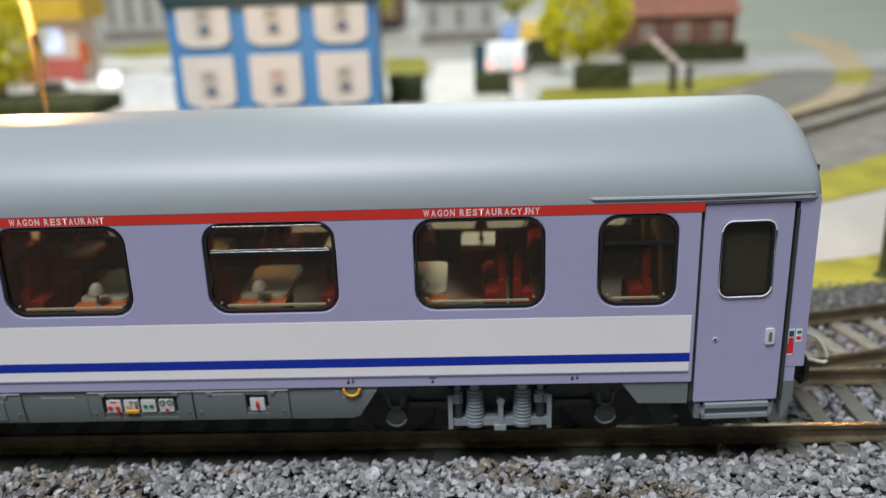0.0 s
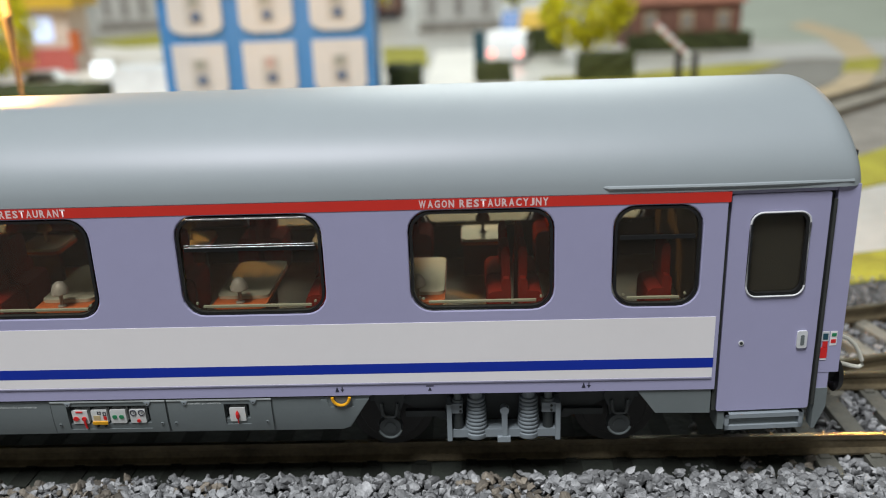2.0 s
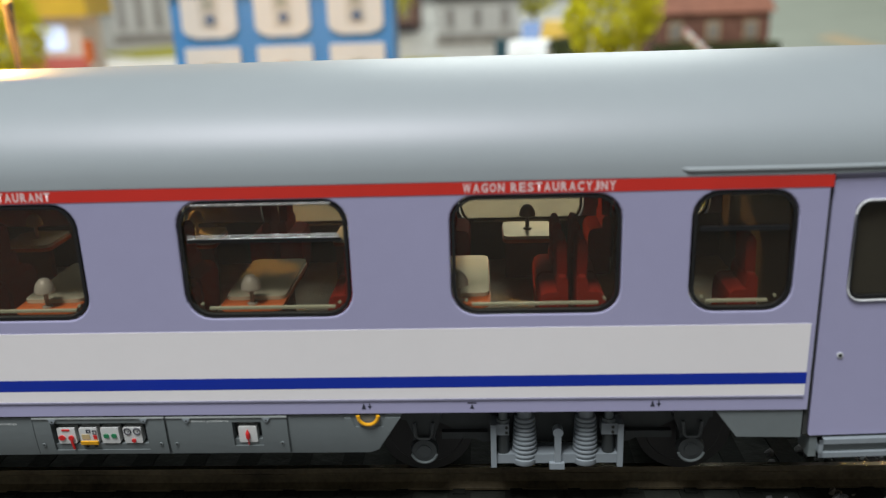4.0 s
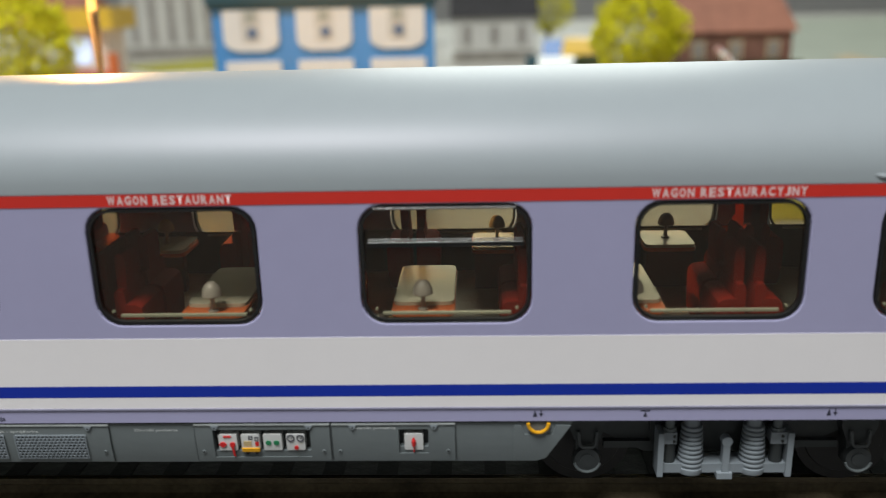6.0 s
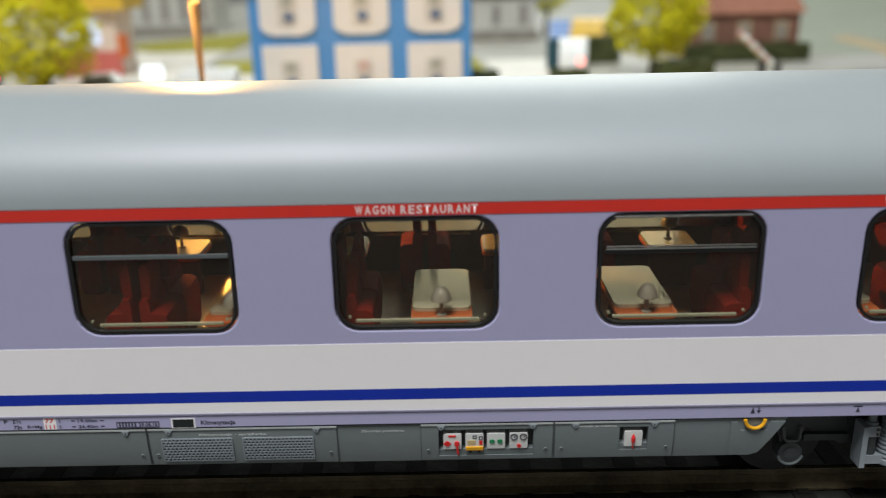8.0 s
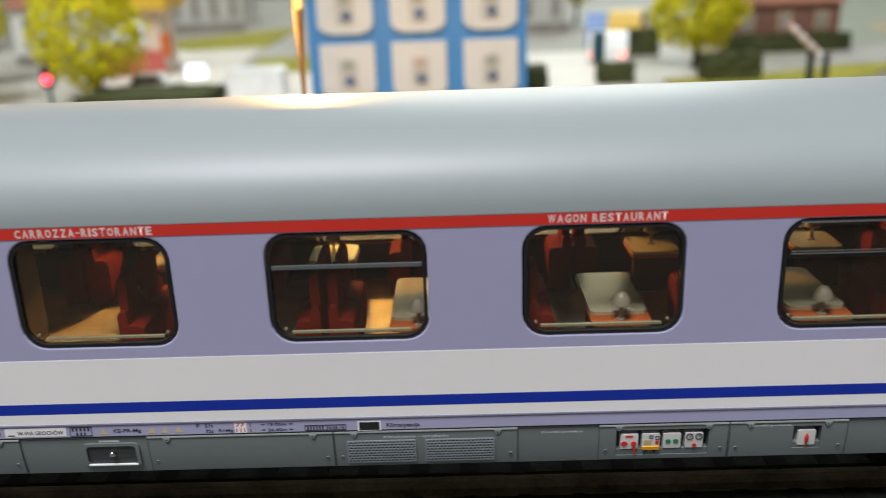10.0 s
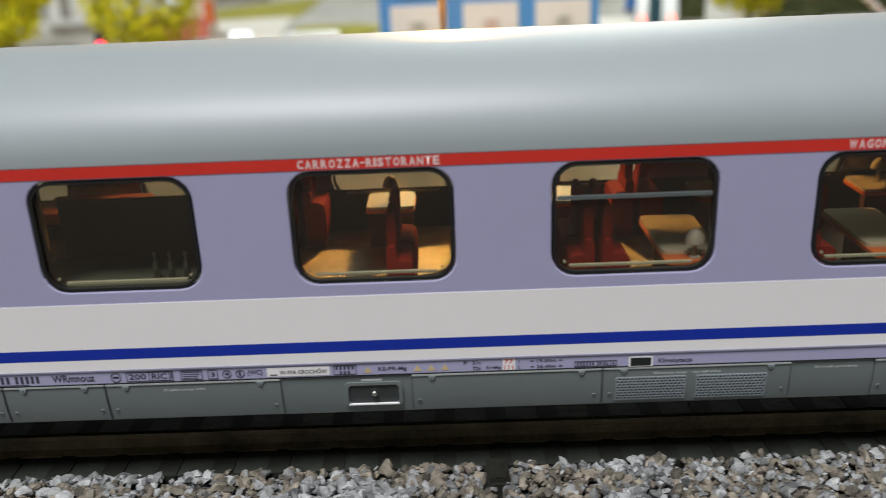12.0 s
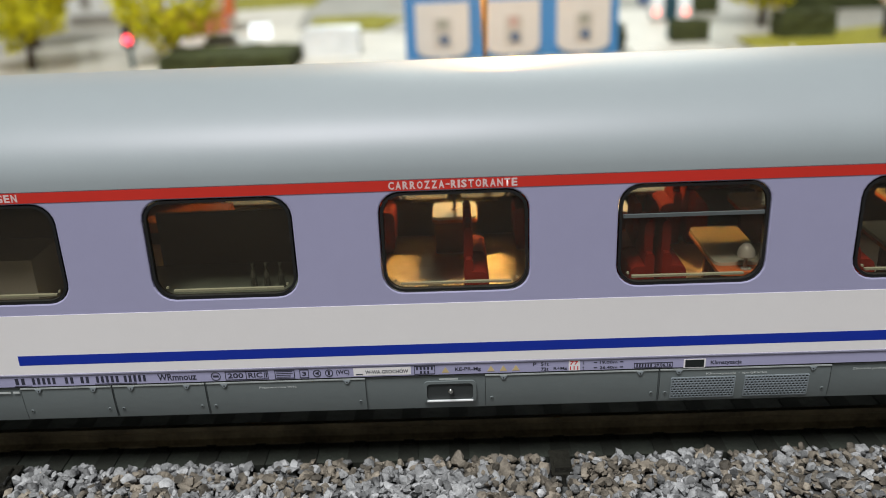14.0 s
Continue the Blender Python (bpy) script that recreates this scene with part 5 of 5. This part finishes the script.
def kiosk(x0, x1, y0, y1):
    k = thing("kiosk", ((x0 + x1) / 2, (y0 + y1) / 2, G), "white model kiosk with lit windows and a yellow roof", "kiosk")
    bm = B()
    box(bm, x0, x1, y0, y1, G, 34)
    soften(bm, 0.4)
    part("wall", bm, mat("pinkish_beige_card", (0.66, 0.54, 0.46), 0.6), k)
    bm = B()
    box(bm, x0 - 0.8, x1 + 0.8, y0 - 1.2, y0 + 2, -3.8, 10.2)
    soften(bm, 0.8)
    part("red_counter", bm, mat("faded_red_card", (0.50, 0.12, 0.10), 0.5), k, "red counter front")
    for a, b in ((x0 + 3, x0 + 14), (x0 + 15.5, x0 + 28)):
        bm = B()
        prism(bm, rounded(a, b, 14.2, 29, 2.0), y0 - 0.6, y0 + 0.5)
        part("window", bm, GLOWBLUE, k, "lit bluish window")
    bm = B()
    box(bm, x1 + 0.9, x1 + 6, y0 - 4, y0 + 1, 7, 20)
    soften(bm, 0.8)
    part("side_sign", bm, ORANGE, k, "orange sign at the corner")
    bm = B()
    box(bm, x0 - 8, x1 + 7, y0 - 6, y1 + 4, 34, 46)
    soften(bm, 1.0)
    part("roof", bm, CARYEL, k, "orange yellow flat roof")


GLOWBLUE = glow("lit_bluish_window", (0.62, 0.72, 1.0), 0.55)
kiosk(-172, -134, 443, 471)
house(-250, -160, 770, 840, 58, 84, PAVE, TILEROOF, "pale model house with a tiled roof")


def light_box(x, y):
    """A glowing block on a small foot, added for a bright spot of unknown source."""
    k = thing("light_box", (x, y, G), "glowing white block added for a bright spot on the square", "sign")
    bm = B()
    box(bm, x - 6.2, x + 6.2, y - 3, y + 3, G, G + 1)
    soften(bm, 0.4)
    part("foot", bm, GREYBOX, k)
    bm = B()
    box(bm, x - 5.6, x + 5.6, y - 2.4, y + 2.4, G + 1, G + 8.5)
    soften(bm, 1.0)
    part("lit_panel", bm, glow("lit_white_box", (0.88, 0.94, 1.0), 1.0), k, "glowing white panel")


light_box(-110, 425)


def picket_fence(x0, x1, y):
    f = thing("fence", ((x0 + x1) / 2, y, G), "white model picket fence along the street", "fence")
    for z in (-2.6, 4.6):
        bm = B()
        box(bm, x0, x1, y - 0.2, y + 0.2, z - 0.45, z + 0.45)
        part("rail", bm, CARWHITE, f, smooth=False)
    bm = B()
    box(bm, -0.7, 0.7, y - 0.7, y + 0.7, -4.75, 6.8)
    soften(bm, 0.3)
    post = part("post", bm, CARWHITE, f)
    bm = B()
    box(bm, -0.45, 0.45, y - 0.5, y - 0.22, -4.4, 6.2)
    slat = part("slat", bm, CARWHITE, f, smooth=False)
    n = round((x1 - x0) / 27.3)
    for i in range(n + 1):
        o = post if i == 0 else again(post, f)
        o.matrix_basis = Matrix.Translation(((x0 + (x1 - x0) * i / n) * MM, 0, 0))
    k = int((x1 - x0 - 3) / 1.9)
    for i in range(k):
        o = slat if i == 0 else again(slat, f)
        o.matrix_basis = Matrix.Translation(((x0 + 2 + 1.9 * i) * MM, 0, 0))


picket_fence(-29.5, 134.5, 255)

hedge(-133, -73, 308, 345, 2.6)
hedge(68, 84, 332, 352, 6.5)
hedge(163, 190, 346, 362, 8)
hedge(146, 168, 470, 484, 10)
hedge(208, 283, 462, 469, 5)
hedge(111, 129, 350, 360, 5)
tree(-137, 345, 62, 31, 0)
tree(-209, 345, 62, 29, 3)
tree(-240, 420, 70, 28, 8)
tree(173, 405, 56, 28, 1)
tree(150, 720, 60, 26, 8, lobes=900)
tree(20, 700, 64, 30, 8, lobes=900)


def street_lamp(x, y, d, material, label):
    """A pole with an arm that reaches towards -y (d = -1) or +y (d = 1)."""
    s = thing("street_lamp", (x, y, G), label, "street lamp", "street lamps")
    bm = B()
    sweep(bm, [(x, y, G), (x, y, 50), (x + 0.2, y + d * 1.0, 56), (x + 1, y + d * 5, 60.5), (x + 2.6, y + d * 12, 62.0), (x + 3.4, y + d * 16, 61.6)], 1.1, 10)
    part("pole", bm, material, s)
    bm = B()
    lathe(bm, (x + 3.6, y + d * 17, 58.6), [(3.6, 0), (3.4, 0.6), (1.8, 2.4), (0.5, 3.2)], 18)
    part("shade", bm, ORANGE, s, "orange lamp shade")
    bm = B()
    lathe(bm, (x, y, G), [(2.4, 0), (2.2, 0.8), (1.2, 1.6), (0.9, 3)], 14)
    part("foot", bm, material, s)


street_lamp(8.4, 97, -1, POLE, "rusty brown model street lamp with an orange shade")
street_lamp(LAMP2[0] - 3.6, LAMP2[1] - 17, 1, HEDGE, "dark green model street lamp beside the second track")


def signal(x, y, z, lamp):
    s = thing("traffic_signal", (x, y, G), "dark model signal post with a lit red lamp", "signal")
    bm = B()
    tube(bm, (x, y, G), (x, y, z + 5), 1.0)
    part("post", bm, TEAL, s)
    bm = B()
    box(bm, x - 2.6, x + 2.6, y - 1.5, y + 1.5, z - 4, z + 6)
    soften(bm, 0.5)
    part("head", bm, DARKBASE, s)
    bm = B()
    tube(bm, (x, y - 2.2, z), (x, y - 1.4, z), 1.9, n=16)
    part("lamp", bm, lamp, s, "lit red lamp")


signal(-153, 330, 9.2, GLOWRED)


def barrier(x, y):
    s = thing("crossing_barrier", (x, y, G), "raised red and white level crossing barrier", "barrier")
    bm = B()
    tube(bm, (x, y, G), (x, y, 10), 1.8)
    tube(bm, (x + 9, y + 4, G), (x + 9, y + 4, 8), 1.6)
    part("post", bm, DARKBASE, s)
    d = Vector((-16, 2, 15)) / 8
    for i in range(8):
        bm = B()
        a = Vector((x + 4, y - 1, 8)) + d * i
        tube(bm, a, a + d, 1.5, n=8)
        part("boom_stripe", bm, PINK if i % 2 else CARWHITE, s)


barrier(209, 336)
bm = B()
tube(bm, (113.5, 368, G), (113.5, 368, 8), 1.4)
box(bm, 110.5, 116.5, 366, 370, 4, 19)
soften(bm, 0.4)
tagged(part("signal_box", bm, TEAL, None, "dark teal switch post in the street"), "dark teal switch post in the street", "post")

# ---- ballast stones ----


def stone_mesh(i):
    """An angular chip: the hull of a few random points."""
    rnd = random.Random(100 + i)
    bm = B()
    for _ in range(19):
        d = Vector((rnd.gauss(0, 1), rnd.gauss(0, 1), rnd.gauss(0, 1))).normalized() * rnd.uniform(0.8, 1.08)
        bm.verts.new((d.x * 1.12, d.y * 0.92, d.z * 0.62))
    hull = bmesh.ops.convex_hull(bm, input=bm.verts)
    bmesh.ops.delete(bm, geom=[g for g in hull["geom_interior"] if isinstance(g, bmesh.types.BMVert)], context="VERTS")
    bmesh.ops.recalc_face_normals(bm, faces=bm.faces)
    me = bpy.data.meshes.new("stone")
    bmesh.ops.scale(bm, vec=(MM, MM, MM), verts=bm.verts)
    bm.to_mesh(me)
    bm.free()
    me.shade_smooth()
    me.set_sharp_from_angle(angle=radians(38))
    return me


def ballast():
    kinds = [stone_mesh(i) for i in range(16)]
    for k in kinds:
        k.materials.append(STONE)
    tan = [k.copy() for k in kinds]
    for k in tan:
        k.materials[0] = STONEB
    rnd = random.Random(5)
    bed = bpy.data.objects["ballast_bed"]

    def clear(x, y):
        """Keeps the stones off rails and sleepers."""
        if abs(y - (MID - 8.6)) < 1.5 or abs(y - (MID + 8.6)) < 1.5:
            return False
        if y > 26 or x > 165:
            u, w = x - 170, y - 39.2
            u, w = u * math.cos(radians(13.5)) + w * math.sin(radians(13.5)), w * math.cos(radians(13.5)) - u * math.sin(radians(13.5))
            if u > -17 and (abs(abs(w) - 8.6) < 1.4 or abs(w) < 14.2 and abs(((u + 16) / 6.6) % 1.0 - 0.5) < 0.24):
                return False
        fx = ((x + 260) / 6.6) % 1.0
        return not (3.4 < y < 29 and abs(fx - 0.5) < 0.27) and not (abs(x - 13.2) < 1.6 and y > -1.2 and y < 4)
    near, rest = [], []
    for x0, x1, y0, y1, per in ((-70, 210, -17, 5.2, 2.8), (137, 250, 5.2, 34, 2.2), (148, 300, 30, 72, 1.3)):
        for _ in range(int((x1 - x0) * (y1 - y0) * per)):
            x, y = rnd.uniform(x0, x1), rnd.uniform(y0, y1)
            edge = (1.9 if x < 56 else 3.3) + 1.5 * noise.noise(Vector((x * 0.22, 0, 7)))
            if (y > edge and y < 5.2 and x < 134) or (y > edge and not clear(x, y)):
                continue
            if abs(x - 13.4) < 1.7 and y > -2.6 or abs(x + 57) < 1.7 and y > -2.6:
                if y < 6:
                    continue
            r = rnd.choice((0.44, 0.54, 0.64, 0.76, 0.98)) * rnd.uniform(0.8, 1.1) * (1.0 if y < 34 else 0.75 if y < 52 else 0.5)
            z = -4.5 + rnd.uniform(-0.3, 0.7) + (0.55 if y < 3 else 0.0) - max(0.0, (-2 - y)) * 0.06 - (0.4 if y > 52 else 0.0)
            m = Matrix.LocRotScale(Vector((x, y, z)) * MM, Euler((rnd.gauss(0, 0.65), rnd.gauss(0, 0.65), rnd.uniform(0, 6))), Vector((r, r * rnd.uniform(0.7, 1.1), r)))
            brown = noise.noise(Vector((x * 0.05, y * 0.12, 3))) > (-0.12 if x < 62 else 0.3) and rnd.random() < 0.6
            (near if -7.5 < y < 1.5 and 2 < x < 60 and len(near) < 290 else rest).append((rnd.randrange(16), m, brown))
    for k, m, brown in near:
        o = new("stone", (tan if brown else kinds)[k])
        o.parent = bed
        o.matrix_basis = m
    for brown, meshes in ((False, kinds), (True, tan)):
        verts, faces = [], []
        for k, m, b in rest:
            if b != brown:
                continue
            n = len(verts)
            verts += [tuple(m @ v.co) for v in meshes[k].vertices]
            faces += [tuple(n + i for i in p.vertices) for p in meshes[k].polygons]
        me = bpy.data.meshes.new("ballast_stones")
        me.from_pydata(verts, [], faces)
        me.materials.append(STONEB if brown else STONE)
        me.shade_smooth()
        me.set_sharp_from_angle(angle=radians(38))
        o = new("ballast_stones", me)
        tagged(o, "loose brownish ballast stones" if brown else "loose grey granite ballast stones", "ballast", "", "stuff")


ballast()
for x in (13.4, -57.0):
    bm = B()
    box(bm, x - 1.3, x + 1.3, -2.6, 2.6, -5.0, -3.1)
    box(bm, x - 0.95, x + 0.95, -2.2, -0.4, -3.2, -2.35)
    box(bm, x - 0.45, x + 0.45, -0.2, 1.6, -3.2, -2.6)
    soften(bm, 0.22)
    part("sleeper_end", bm, mat("glossy_black_sleeper_plastic", (0.02, 0.019, 0.016), 0.16, vary=0.4, bump=0.5, bump_scale=900, coat=0.6), bpy.data.objects["track_1"], "black end of a longer sleeper")

# ---- the room round the layout ----
RX0, RX1, RY0, RY1 = -1700, 1900, -1700, 1850
for name, boxes in (
    ("wall_north", ((RX0, -175, RY1, RY1 + 60, -950, 1600), (695, RX1, RY1, RY1 + 60, -950, 1600), (-175, 695, RY1, RY1 + 60, -950, 310), (-175, 695, RY1, RY1 + 60, 1390, 1600))),
    ("wall_south", ((RX0, RX1, RY0 - 60, RY0, -950, 1600),)),
    ("wall_west", ((RX0 - 60, RX0, RY0, RY1, -950, 1600),)),
    ("wall_east", ((RX1, RX1 + 60, RY0, RY1, -950, 1600),)),
    ("ceiling", ((RX0 - 60, RX1 + 60, RY0 - 60, RY1 + 60, 1600, 1660),)),
    ("floor", ((RX0 - 60, RX1 + 60, RY0 - 60, RY1 + 60, -1010, -950),)),
):
    bm = B()
    for a in boxes:
        box(bm, *a)
    tagged(part(name, bm, ROOMFLOOR if name == "floor" else WALLROOM, None, smooth=False), "plain pale room surface", name.split("_")[0], "", "structure")
# window in the far wall, and the housing of the hung light panel
bm = B()
ring(bm, [(-195, 290), (715, 290), (715, 1410), (-195, 1410)], [(-174, 311), (694, 311), (694, 1389), (-174, 1389)], RY1 - 14, RY1 - 0.5)
tagged(part("window_1", bm, CARWHITE, None, smooth=False), "white framed window in the far wall", "window", "", "structure")
panel = thing("ceiling_light", (PANEL_AT[0], PANEL_AT[1], 1600), "large flat light panel hung from the ceiling", "ceiling light")
tilt = math.atan2(PANEL_TO[1] - PANEL_AT[1], PANEL_AT[2])
bm = B()
box(bm, -280, 280, -280, 280, 6, 34)
bmesh.ops.transform(bm, matrix=Matrix.Translation(PANEL_AT) @ Matrix.Rotation(tilt, 4, "X"), verts=bm.verts)
part("housing", bm, CARWHITE, panel, "white metal housing", smooth=False)
for x in (-220, 220):
    bm = B()
    tube(bm, (PANEL_AT[0] + x, PANEL_AT[1], PANEL_AT[2] + 25), (PANEL_AT[0] + x, PANEL_AT[1], 1600), 4)
    part("hanger", bm, CHROME, panel)
table_ob = thing("layout_table", (120, 730, -950), "wooden table that carries the model layout", "table")
bm = B()
box(bm, -700, 950, -30, 1498, -70, -30)
part("tabletop", bm, BOARD, table_ob, smooth=False)
for x in (-680, 860):
    for y in (0, 1400):
        bm = B()
        box(bm, x, x + 70, y, y + 70, -950, -70)
        part("leg", bm, BOARD, table_ob, smooth=False)
